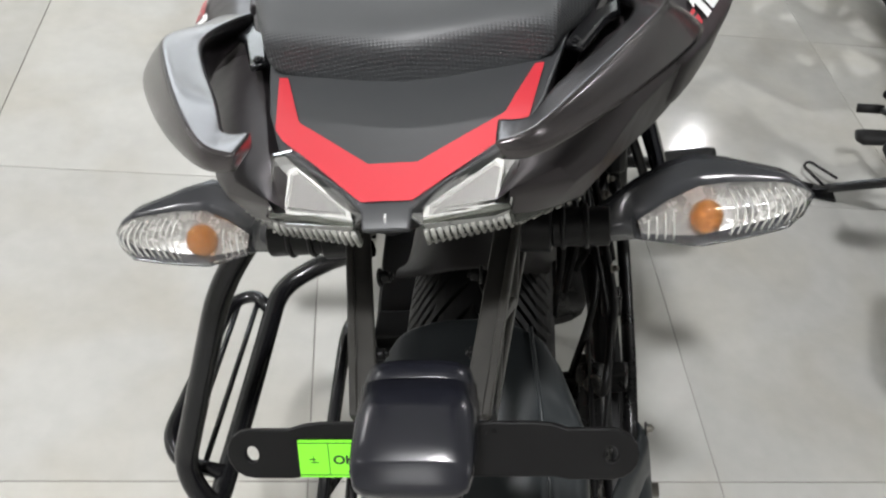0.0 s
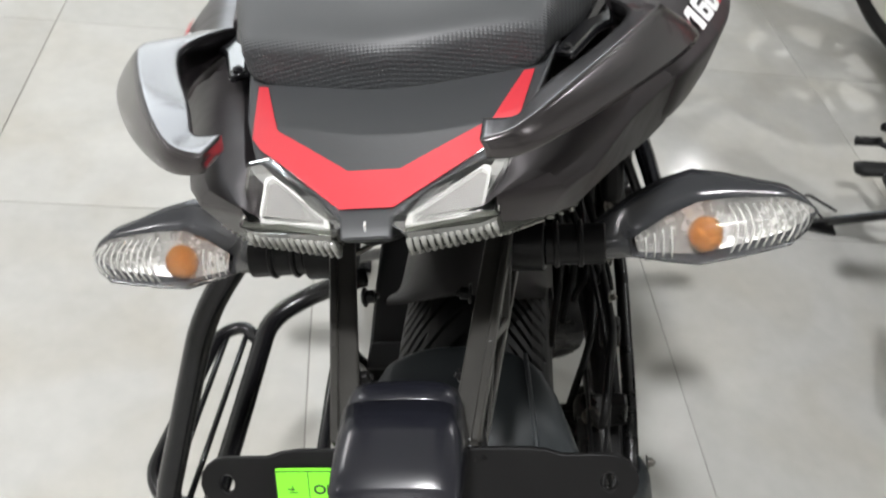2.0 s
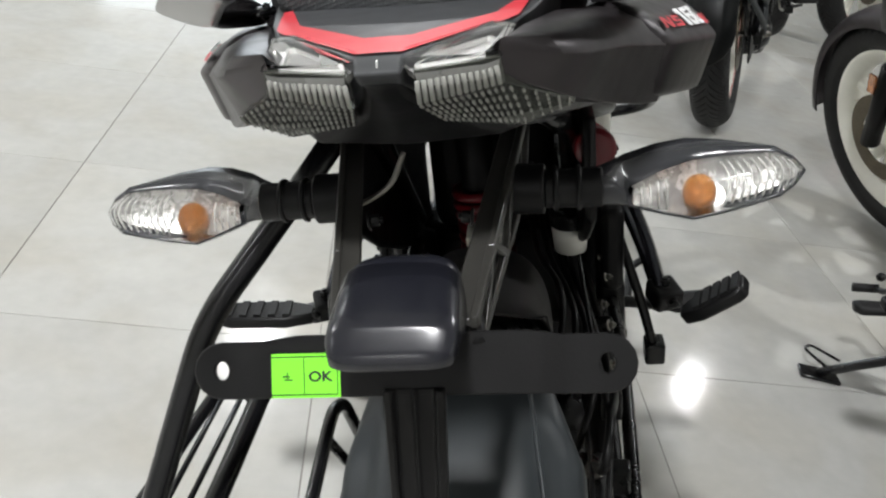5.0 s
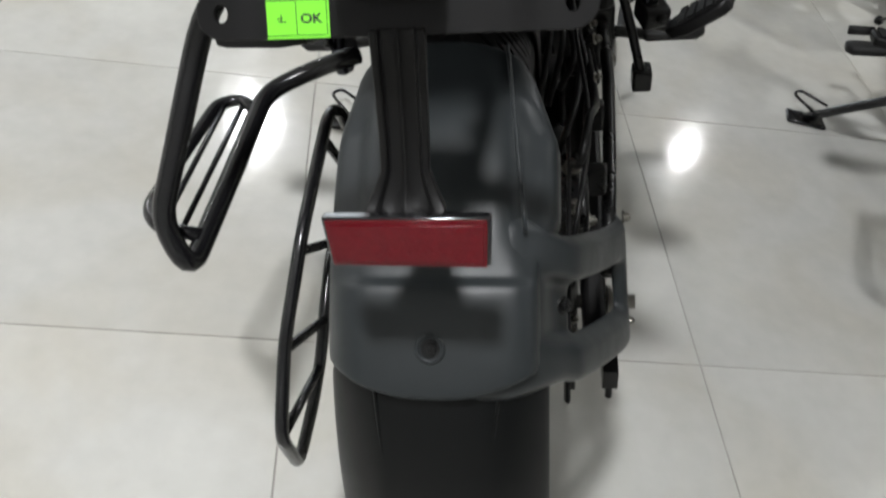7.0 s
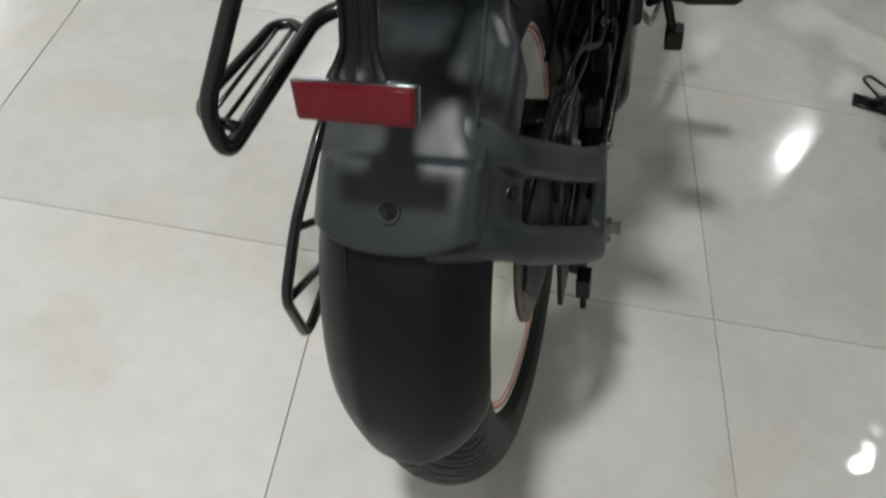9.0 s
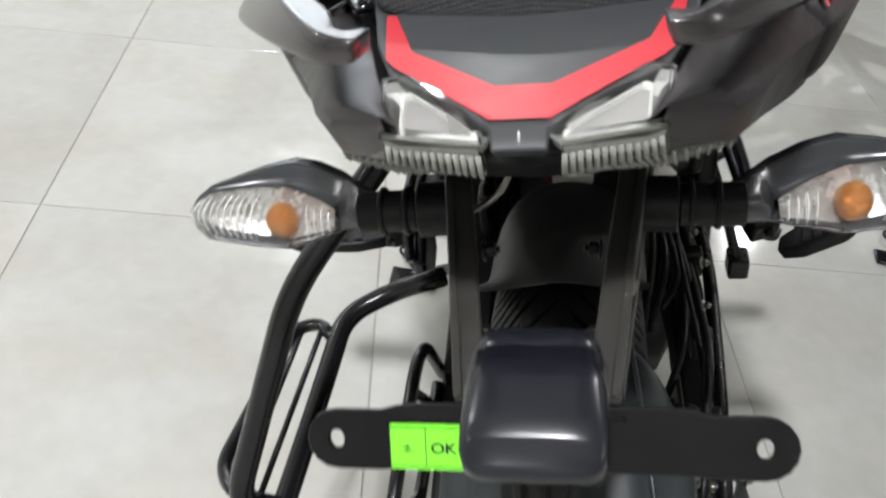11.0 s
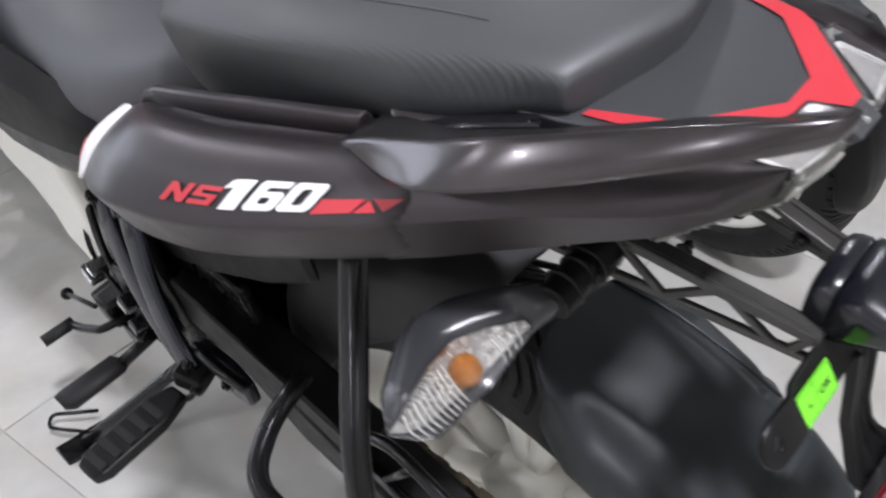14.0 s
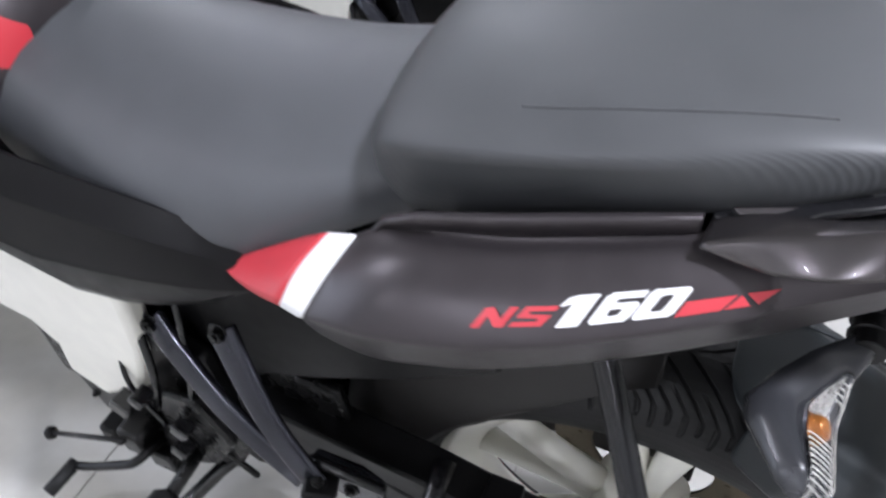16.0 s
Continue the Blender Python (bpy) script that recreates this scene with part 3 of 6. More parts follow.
def tail_lamp(root, s):
    """Clear wedge over a bright plate, with a ribbed band and a ribbed lens below."""
    top = [Vector(p) for p in ((0.0099, -0.1822, 0.8888), (0.0440, -0.1492, 0.8882), (0.0518, -0.1510, 0.8880), (0.0470, -0.1850, 0.8862), (0.0410, -0.1872, 0.8852), (0.0135, -0.1895, 0.8840), (0.0095, -0.1872, 0.8862))]
    foot = [Vector(p) for p in ((0.0485, -0.1812, 0.8745), (0.0132, -0.1850, 0.8690))]
    low = [Vector(p) for p in ((0.0128, -0.1845, 0.869), (0.0205, -0.152, 0.849), (0.034, -0.148, 0.8455), (0.054, -0.141, 0.8405), (0.0600, -0.132, 0.8405), (0.0575, -0.154, 0.858), (0.0485, -0.1812, 0.8745))]
    m = lambda p: (s * p[0], p[1], p[2])
    body = empty_part("tail_lamp", root, "clear tail lamp with ribbed lower lens")
    c = Vector((0.0325, -0.1740, 0.8862))
    at = lambda p, k, dz: c.lerp(p, k) + Vector((0, 0, dz))
    # recessed grey housing with sloping walls
    bm = bmesh.new()
    loft(bm, [[m(at(p, k, dz)) for p in top] for k, dz in ((0.985, -0.001), (0.93, -0.0045), (0.80, -0.0080))], caps=False)
    bm.faces.new([bm.verts.new(m(at(p, 0.80, -0.0080))) for p in top])
    bm.faces.new([bm.verts.new(m(p + Vector((0, 0.006, 0.0)))) for p in (top[5], top[3], foot[0], foot[1])])
    part("housing", bm, M_SILVER, body, "grey lamp housing", smooth=False)
    # bright reflecting plate, raised to the rear, with its bevelled edge
    plate = [Vector(p) for p in ((0.0165, -0.1830, 0.8862), (0.0405, -0.1590, 0.8868), (0.0428, -0.1605, 0.8867), (0.0408, -0.1805, 0.8858), (0.0390, -0.1822, 0.8857), (0.0160, -0.1862, 0.8855))]
    mid = sum(plate, Vector()) / 6
    bm = bmesh.new()
    loft(bm, [[m(mid + (p - mid) * k + Vector((0, 0, dz))) for p in plate] for k, dz in ((1.13, -0.0030), (1.13, -0.0002), (1.0, 0.0), (0.95, -0.0016))], caps=False)
    part("lamp_bezel", bm, M_CHROME, body, "bright bevelled plate edge", smooth=False)
    bm = bmesh.new()
    bm.faces.new([bm.verts.new(m(mid + (p - mid) * 0.96 + Vector((0, 0, -0.0015)))) for p in plate])
    thick(part("lamp_plate", bm, M_PLATE, body, "satin silver lamp plate", smooth=False), 0.0006)
    # clear cover with a rolled edge, down over the ribbed band
    bm = bmesh.new()
    rows = [[bm.verts.new(m(at(p, k, dz))) for p in top] for k, dz in ((1.0, 0.0), (0.975, 0.0012), (0.92, 0.0018))]
    for a, b in zip(rows, rows[1:]):
        for i in range(len(top)):
            bm.faces.new((a[i], a[(i + 1) % len(top)], b[(i + 1) % len(top)], b[i]))
    bm.faces.new(rows[-1])
    ob = part("cover", bm, M_CLEAR, body, "clear lamp cover", smooth=False)
    thick(ob, 0.0012, 1)
    ob.visible_shadow = False
    # a dark seat and upright prisms along the rear band
    for k in range(13):
        t = (k + 0.35) / 13.2
        p, q = top[5].lerp(top[3], t).lerp(foot[1].lerp(foot[0], t), 0.30), foot[1].lerp(foot[0], t)
        part("prism", rod(bmesh.new(), m(p + Vector((0, -0.0010, 0))), m(q + Vector((0, -0.0010, 0.0004))), 0.0011, 6), M_LENSRIB, body)
    bm = bmesh.new()
    slab(bm, [m(p) for p in (top[5], top[3], foot[0], foot[1])], (0, 0.003, 0))
    part("band", bm, M_LENSBASE, body, "grey band behind the prisms", smooth=False)
    # lower lens: grey plate with rows of small prisms, running on under the cowl
    tip = [Vector((0.0765, -0.1410, 0.8495)), Vector((0.0770, -0.1430, 0.8525))]
    bm = bmesh.new()
    slab(bm, [m(p) for p in low[:4] + tip + [low[6]]], (0, 0.003, 0.003))
    part("lower_lens", bm, M_LENSBASE, body, "ribbed grey lower lens", smooth=False)
    bm = bmesh.new()
    for row in range(5):
        for k in range(19):
            t, w = (k + 0.4) / 19, (row + 0.2) / 5.2
            rear, fore = low[0].lerp(low[6], min(1, t * 1.45)) if t < 0.69 else low[6].lerp(tip[1], (t - 0.69) / 0.31), low[1].lerp(low[3], min(1, t * 1.45)) if t < 0.69 else low[3].lerp(tip[0], (t - 0.69) / 0.31)
            p, q = rear.lerp(fore, w), rear.lerp(fore, w + 0.125)
            rod(bm, m(p + Vector((0, -0.0009, -0.0006))), m(q + Vector((0, -0.0009, -0.0006))), 0.0008, 5, 0.0005)
    tagged(part("prism_field", bm, M_LENSRIB, body, "rows of small clear prisms"), kind="stuff")


def empty_part(name, root, label=""):
    ob = new(name)
    ob.parent = root
    return tagged(ob, label)


def grab_rail(root, s):
    sec = [((-0.1205, 0.0065, 0.8640), (-0.1010, 0.004, 0.8655), (-0.1010, 0.003, 0.8585), (-0.1210, 0.0055, 0.8615)),
           ((-0.1180, -0.0120, 0.8735), (-0.0985, -0.0115, 0.8735), (-0.1020, -0.011, 0.8600), (-0.1245, -0.0130, 0.8625)),
           ((-0.1175, -0.0320, 0.8815), (-0.1000, -0.0280, 0.8815), (-0.104, -0.027, 0.8640), (-0.1295, -0.0310, 0.8655)),
           ((-0.117, -0.060, 0.896), (-0.1045, -0.052, 0.890), (-0.106, -0.052, 0.870), (-0.1365, -0.056, 0.879)),
           ((-0.114, -0.086, 0.909), (-0.1005, -0.078, 0.8985), (-0.103, -0.078, 0.877), (-0.132, -0.083, 0.889)),
           ((-0.1025, -0.112, 0.9155), (-0.0905, -0.102, 0.905), (-0.093, -0.102, 0.885), (-0.119, -0.111, 0.898)),
           ((-0.091, -0.136, 0.9215), (-0.0798, -0.1255, 0.911), (-0.082, -0.126, 0.893), (-0.105, -0.136, 0.906)),
           ((-0.075, -0.168, 0.9285), (-0.064, -0.155, 0.9195), (-0.068, -0.156, 0.905), (-0.084, -0.170, 0.9165)),
           ((-0.0600, -0.1930, 0.9315), (-0.0575, -0.1750, 0.9225), (-0.0590, -0.1750, 0.9105), (-0.0630, -0.1950, 0.9215)),
           ((-0.0520, -0.1980, 0.9305), (-0.0545, -0.1785, 0.9225), (-0.0550, -0.1785, 0.9130), (-0.0535, -0.1995, 0.9215)),
           ((-0.0445, -0.1995, 0.9295), (-0.0445, -0.1795, 0.9240), (-0.0460, -0.1795, 0.9165), (-0.0460, -0.1995, 0.9225))]
    bm = bmesh.new()
    rings = []
    for r in sec:
        ot, it, ib, ob_ = (Vector((q[0] * -s, q[1], q[2])) for q in r)
        rings.append([ot, ot.lerp(it, 0.5), it, it.lerp(ib, 0.5), ib, ib.lerp(ob_, 0.5), ob_, ob_.lerp(ot, 0.5) + Vector((s * 0.0015, -0.001, 0.0))])
    ob = part("grab_rail", loft(bm, rings), M_RAIL, root, "grey cast alloy pillion grab rail")
    bm2 = bmesh.new()
    bm2.from_mesh(ob.data)
    lay = bm2.edges.layers.float.new("crease_edge")
    for e in bm2.edges:
        ids = [v.index % 8 for v in e.verts]
        if ids[0] == ids[1] and ids[0] in (0, 2, 4, 6):
            e[lay] = 0.96 if ids[0] in (0, 2) else 0.8
        elif max(v.index for v in e.verts) < 8 or min(v.index for v in e.verts) >= 8 * len(sec) - 8:
            e[lay] = 0.9
    bm2.to_mesh(ob.data)
    bm2.free()
    subd(ob, 2)
    # inner mounting foot beside the seat
    bm = bmesh.new()
    foot = [(0.1005, -0.010, 0.8665), (0.0985, 0.004, 0.8635), (0.0935, 0.004, 0.8650), (0.0845, -0.030, 0.8745), (0.0700, -0.078, 0.8875), (0.0785, -0.083, 0.8878), (0.0915, -0.048, 0.8795), (0.0995, -0.035, 0.8755)]
    slab(bm, flip(foot, s), (0, 0, -0.005))
    soften(part("rail_mount", bm, M_GLOSSBLACK, root, "gloss black rail mounting foot", smooth=False), 0.002, 3)
    bolt("mount_bolt", (s * 0.0750, -0.078, 0.8866), (0, 0, 1), 0.0024, 0.002, root, M_GLOSSBLACK)
    bm = bmesh.new()
    slab(bm, flip([(0.0981, -0.0092, 0.8675), (0.0825, -0.0648, 0.8755), (0.0792, -0.0610, 0.8765), (0.0945, -0.0041, 0.8685)], s), (0, 0, 0.0035))
    soften(part("mount_clip", bm, M_RAIL, root, smooth=False), 0.001, 2)


def seats(root):
    # pillion pad: y at the middle, V of the rear edge, half widths and heights at lower edge, shoulder and top
    st = [(-0.1075, 0.29, 0.0660, 0.8872, 0.0630, 0.9010, 0.9060), (-0.1050, 0.29, 0.0675, 0.8868, 0.0640, 0.9045, 0.9105), (-0.0950, 0.27, 0.0700, 0.8850, 0.0660, 0.9060, 0.9140),
          (-0.0740, 0.20, 0.0775, 0.8800, 0.0705, 0.9060, 0.9165), (-0.045, 0.10, 0.0865, 0.8710, 0.0765, 0.9035, 0.9182), (0.0, 0.0, 0.097, 0.857, 0.087, 0.894, 0.917), (0.06, 0.0, 0.105, 0.834, 0.097, 0.876, 0.912),
          (0.12, 0.0, 0.107, 0.81, 0.1, 0.858, 0.904), (0.175, 0.0, 0.106, 0.788, 0.1, 0.845, 0.893), (0.21, 0.0, 0.1, 0.774, 0.094, 0.835, 0.878), (0.228, 0.0, 0.08, 0.768, 0.074, 0.818, 0.852)]
    rings = []
    for y, vee, wb, zb, ws, zs, zt in st:
        under = 0.13 * max(0.0, min(1.0, (y + 0.03) / 0.08))
        right = [(wb * (0.93 - under), zb - 0.004), (wb * (1 - under), zb + 0.004), (wb * (0.995 - 0.3 * under), zb + (zs - zb) * 0.55), (ws * 1.06, zs + (zt - zs) * (0.18 + under)),
                 (ws * 0.93, zs + (zt - zs) * 0.60), (ws * 0.55, zs + (zt - zs) * 0.9)]
        ring = [Vector((x, y + vee * x, z)) for x, z in right] + [Vector((0, y, zt))] + [Vector((-x, y + vee * x, z)) for x, z in right[::-1]] + [Vector((0, y, zb - 0.004))]
        rings.append(ring)
    bm = loft(bmesh.new(), rings, caps=False)
    n = len(rings[0])
    bm.verts.ensure_lookup_table()
    for base, order in ((0, 1), (n * (len(rings) - 1), -1)):
        v = [bm.verts[base + k] for k in range(n)]
        for half in ([v[-1]] + v[:7], v[6:]):
            bm.faces.new(half[::order])
    bm.verts.index_update()
    lay = bm.edges.layers.float.new("crease_edge")
    for e in bm.edges:
        ids = [v.index % n for v in e.verts]
        rows = [v.index // n for v in e.verts]
        if ids[0] == ids[1] and ids[0] in (3, 9):
            e[lay] = 0.55 * max(0.0, min(1.0, (e.verts[0].co.y + 0.06) / 0.08))
        elif rows[0] == rows[1] == 0:
            e[lay] = 0.5 if sorted(ids) == [6, 12] else 0.35
    pad = subd(part("pillion_seat", bm, M_WOVEN, root, "black vinyl pillion seat with woven relief sides"), 2)
    bpy.context.view_layer.update()
    skin = pad.evaluated_get(bpy.context.evaluated_depsgraph_get())
    for s in (-1, 1):
        pts = []
        for k in range(15):
            y = 0.12 - 0.16 * k / 14
            x = s * (0.080 - 0.022 * (k / 14) ** 1.3)
            hit, q, n, _ = skin.ray_cast(Vector((x, y, 1.5)), Vector((0, 0, -1)))
            pts.append((q if hit else Vector((x, y, 0.89))) + Vector((0, 0, 0.0001)))
        part("seat_seam", sweep(bmesh.new(), pts, 0.0006, 6), M_TAILTOP, root)
    # rider's pad
    st = [(0.17, 0.08, 0.78, 0.07, 0.82, 0.83), (0.21, 0.098, 0.775, 0.09, 0.815, 0.828), (0.25, 0.113, 0.752, 0.105, 0.795, 0.815), (0.3, 0.13, 0.718, 0.118, 0.77, 0.803), (0.35, 0.139, 0.694, 0.126, 0.755, 0.796),
          (0.4, 0.141, 0.683, 0.128, 0.748, 0.794), (0.45, 0.136, 0.688, 0.12, 0.752, 0.797), (0.5, 0.124, 0.695, 0.105, 0.765, 0.805), (0.56, 0.108, 0.708, 0.09, 0.785, 0.82), (0.62, 0.1, 0.73, 0.08, 0.81, 0.84)]
    rings = []
    for y, wb, zb, ws, zs, zt in st:
        right = [Vector((wb * 0.94, y, zb - 0.004)), Vector((wb, y, zb + 0.004)), Vector((wb * 1.0, y, zb + (zs - zb) * 0.5)), Vector((ws * 1.02, y, zs)),
                 Vector((ws * 0.84, y, zs + (zt - zs) * 0.55)), Vector((ws * 0.45, y, zs + (zt - zs) * 0.92))]
        rings.append(right + [Vector((0, y, zt))] + [Vector((-q.x, q.y, q.z)) for q in right[::-1]])
    subd(part("rider_seat", loft(bmesh.new(), rings), M_SEAT, root, "black vinyl rider seat"), 2)


def indicator(root, s):
    ind = empty_part("indicator", root, "black indicator with clear ribbed lens and amber bulb")
    bm = bmesh.new()
    rod(bm, (s * 0.045, -0.096, 0.786), (s * 0.062, -0.097, 0.786), 0.0135, 16)
    rod(bm, (s * 0.062, -0.097, 0.786), (s * 0.092, -0.098, 0.786), 0.0105, 16)
    soften(part("stem", bm, M_BLACK, ind, "ribbed rubber stem"), 0.0008, 1)
    for k in (0, 2):
        bm = bmesh.new()
        rod(bm, (s * (0.066 + k * 0.006), -0.097, 0.786), (s * (0.069 + k * 0.006), -0.097, 0.786), 0.0122, 16)
        soften(part("stem_ring", bm, M_BLACK, ind), 0.0008, 1)
    # sections: x, then (y, z) of front top, lens top, lens foot, front foot
    st = [(0.084, -0.0895, 0.7915, -0.1025, 0.7915, -0.1035, 0.7785, -0.0895, 0.7785), (0.098, -0.076, 0.7910, -0.0945, 0.7895, -0.0985, 0.7755, -0.079, 0.7730),
          (0.106, -0.068, 0.7910, -0.0905, 0.7815, -0.0950, 0.7725, -0.070, 0.7680), (0.124, -0.054, 0.7900, -0.078, 0.7840, -0.0930, 0.7660, -0.060, 0.7600),
          (0.141, -0.046, 0.7890, -0.069, 0.7852, -0.0912, 0.7608, -0.058, 0.7565), (0.158, -0.052, 0.7900, -0.069, 0.7872, -0.0912, 0.7645, -0.060, 0.7610),
          (0.172, -0.060, 0.7905, -0.0715, 0.7890, -0.0912, 0.7685, -0.066, 0.7670), (0.185, -0.067, 0.7908, -0.0738, 0.7900, -0.0908, 0.7725, -0.072, 0.7725),
          (0.194, -0.070, 0.7865, -0.0745, 0.7858, -0.0840, 0.7755, -0.073, 0.7750), (0.2015, -0.0715, 0.7785, -0.0722, 0.7785, -0.0726, 0.7770, -0.0716, 0.7770)]
    droop, short = (0.0, 1.0) if s > 0 else (0.035, 0.93)
    def section(x, *v):
        dy, dz = -1.8 * droop * max(0, x - 0.1), -droop * max(0, x - 0.1)
        blunt = 0.011 * max(0.0, min(1.0, (x - 0.11) / 0.04)) * max(0.0, min(1.0, (0.2015 - x) / 0.012))
        ft, lt, lf, ff = [Vector((s * (x if x < 0.1 else 0.1 + (x - 0.1) * short), v[k] + dy, v[k + 1] + dz)) for k in (0, 2, 4, 6)]
        big = (lt - lf).length
        out = [ft.lerp(lt, k / 3) + Vector((0, 0, 0.05 * big * math.sin(math.pi * k / 3))) for k in range(3)]
        out += [lt.lerp(lf, k / 8) + Vector((0, -0.74, 0.68)) * 0.27 * big * math.sin(math.pi * k / 8) for k in range(8)]
        out += [lf.lerp(ff, k / 3) for k in range(3)]
        out += [ff.lerp(ft, k / 5) + Vector((0, (0.14 * big + blunt) * math.sin(math.pi * k / 5), 0)) for k in range(5)]
        return out
    fine = []
    for a, b in zip(st, st[1:]):
        fine += [tuple(p + (q - p) * k / 3 for p, q in zip(a, b)) for k in range(3)]
    fine.append(st[-1])
    rings = [section(*q) for q in fine]
    n = len(rings[0])
    shell, lens = bmesh.new(), bmesh.new()
    for bm in (shell, lens):
        rows = [[bm.verts.new(q) for q in r] for r in rings]
        for i, (a, b) in enumerate(zip(rows, rows[1:])):
            for k in range(n):
                is_lens = i >= 6 and 3 <= k < 11
                if is_lens == (bm is lens):
                    bm.faces.new((a[k], a[(k + 1) % n], b[(k + 1) % n], b[k]))
        bmesh.ops.delete(bm, geom=[v for v in bm.verts if not v.link_faces], context="VERTS")
    thick(part("shell", shell, M_HOOD, ind), 0.0012)
    glass = thick(part("lens", lens, M_LENS, ind, "clear ribbed lens"), 0.0010)
    glass.visible_shadow = False
    # bright bowl behind the lens, the bulb in it and upright ribs outside it
    inward = Vector((0, 0.68, -0.73))
    bm = bmesh.new()
    rows = []
    for r, q in zip(rings[6:-1], fine[6:-1]):
        depth = min(0.45 * (r[3] - r[11]).length, 0.017)
        rows.append([r[k] + inward * (0.0016 + depth * math.sin(math.pi * (k - 3) / 8) ** 0.7) for k in range(3, 12)])
    loft(bm, rows, closed=False, caps=False)
    part("reflector", bm, M_BOWL, ind, "bright lamp reflector")
    mid = section(*[p + (q - p) * 0.25 for p, q in zip(st[4], st[5])])[7]
    bm = bmesh.new()
    at = mid + inward * 0.0125
    bmesh.ops.create_uvsphere(bm, u_segments=20, v_segments=12, radius=0.0092, matrix=pose(at.x, at.y, at.z) @ Matrix.Diagonal((1, 1, 1.1, 1)))
    part("bulb", bm, M_BULB, ind, "amber bulb")
    for k in range(10):
        x = 0.1565 + k * 0.0038
        i = max(j for j in range(len(st) - 1) if st[j][0] <= x)
        t = (x - st[i][0]) / (st[i + 1][0] - st[i][0])
        r = section(*[p + (q - p) * t for p, q in zip(st[i], st[i + 1])])
        pts = [r[j] + inward * 0.0022 + Vector((s * 0.003 * math.sin((j - 4) / 6 * math.pi), 0, 0)) for j in range(4, 11)]
        part("lens_rib", sweep(bmesh.new(), pts, 0.00055, 6), M_PRISM, ind)
    for k in range(4):
        x = 0.113 + k * 0.0045
        i = max(j for j in range(len(st) - 1) if st[j][0] <= x)
        t = (x - st[i][0]) / (st[i + 1][0] - st[i][0])
        r = section(*[p + (q - p) * t for p, q in zip(st[i], st[i + 1])])
        pts = [r[j] + inward * 0.0022 for j in range(5, 11)]
        part("lens_rib", sweep(bmesh.new(), pts, 0.00055, 6), M_PRISM, ind)


def plate_holder(root):
    hold = empty_part("plate_holder", root, "black number plate holder on two truss arms")
    for s in (-1, 1):
        up0, up1 = Vector((s * 0.056, -0.03, 0.812)), Vector((s * 0.032, -0.21, 0.782))
        lo0, lo1 = Vector((s * 0.056, -0.035, 0.772)), Vector((s * 0.032, -0.212, 0.765))
        w = Vector((-s * 0.013, 0, 0))
        def strut(name, a, b, h):
            bm = bmesh.new()
            d = (b - a).normalized()
            nn = Vector((0, -d.z, d.y)) * h
            slab(bm, [a - nn, b - nn, b + nn, a + nn], (-s * 0.004, 0, 0))
            soften(part(name, bm, M_ARM, hold, smooth=False), 0.0008, 1)
        bm = bmesh.new()
        slab(bm, [up0, up1, up1 + w, up0 + w], (0, 0, -0.004))
        soften(part("truss_arm", bm, M_ARM, hold, "black plate holder arm", smooth=False), 0.0012, 2)
        strut("upper_chord", up0 + Vector((0, 0, -0.002)), up1 + Vector((0, 0, -0.002)), 0.0035)
        strut("lower_chord", lo0, lo1, 0.003)
        for t0, t1 in ((0.02, 0.17), (0.38, 0.17), (0.38, 0.55), (0.73, 0.55), (0.73, 0.88), (0.99, 0.92)):
            strut("strut", up0.lerp(up1, t0), lo0.lerp(lo1, t1), 0.0025)
        for y, z in ((-0.133, 0.790), (-0.173, 0.7785)):
            bolt("arm_bolt", (s * 0.0265, y, z), (-s, 0, 0.1), 0.0034, 0.006, hold, M_BLACK)
    # bar with rounded, slightly set-back ends and two holes
    down = Vector((0, -0.014, -0.022)).normalized()
    across = Vector((1, 0, 0))
    face = across.cross(down).normalized()
    if face.y > 0:
        face = -face
    mid = Vector((0.002, -0.2165, 0.763))
    def pt(x, v, off=0.0):
        return mid + across * x + down * v + face * off
    prof = [(0.05, -0.0145), (0.058, -0.0135), (0.064, -0.0125)]
    right = prof + [(0.083 + 0.0125 * math.cos(a), 0.0125 * math.sin(a)) for a in [math.pi * (k / 8 - 0.5) for k in range(9)]] + [(0.064, 0.0125), (0.058, 0.0125), (0.05, 0.0125)]
    bm = bmesh.new()
    pts = [(x, v) for x, v in right] + [(-x, v) for x, v in right[::-1]]
    holes = []
    for sx in (-1, 1):
        holes.append([(sx * 0.083 + 0.0032 * math.cos(2 * math.pi * k / 12), 0.0042 * math.sin(2 * math.pi * k / 12)) for k in range(12)])
    fr, bk = [], []
    for depth, store in ((0.0015, fr), (-0.0015, bk)):
        for loop in [pts] + holes:
            vs = [bm.verts.new(pt(x, v, depth + (0.0025 if abs(x) > 0.061 else 0))) for x, v in loop]
            store.append(vs)
            for k in range(len(vs)):
                bm.edges.new((vs[k], vs[(k + 1) % len(vs)]))
        edges = [e for e in bm.edges if all(v in sum(store, []) for v in e.verts)]
        bmesh.ops.triangle_fill(bm, use_beauty=True, use_dissolve=False, edges=edges)
    for a, b in zip(fr, bk):
        for k in range(len(a)):
            bm.faces.new((a[k], a[(k + 1) % len(a)], b[(k + 1) % len(a)], b[k]))
    soften(part("bar", bm, M_BLACK, hold, "black plate bar with rounded ends", smooth=False), 0.0006, 1)
    # green inspection sticker
    n0 = face * 0.0021
    c = [Vector((-0.0603, -0.2150, 0.7700)), Vector((-0.0285, -0.2150, 0.7700)), Vector((-0.0285, -0.2245, 0.7535)), Vector((-0.0603, -0.2245, 0.7535))]
    c = [mid + across * (q.x - mid.x) + down * ((q - mid).dot(down)) + n0 for q in c]
    bm = bmesh.new()
    slab(bm, c, face * 0.0006)
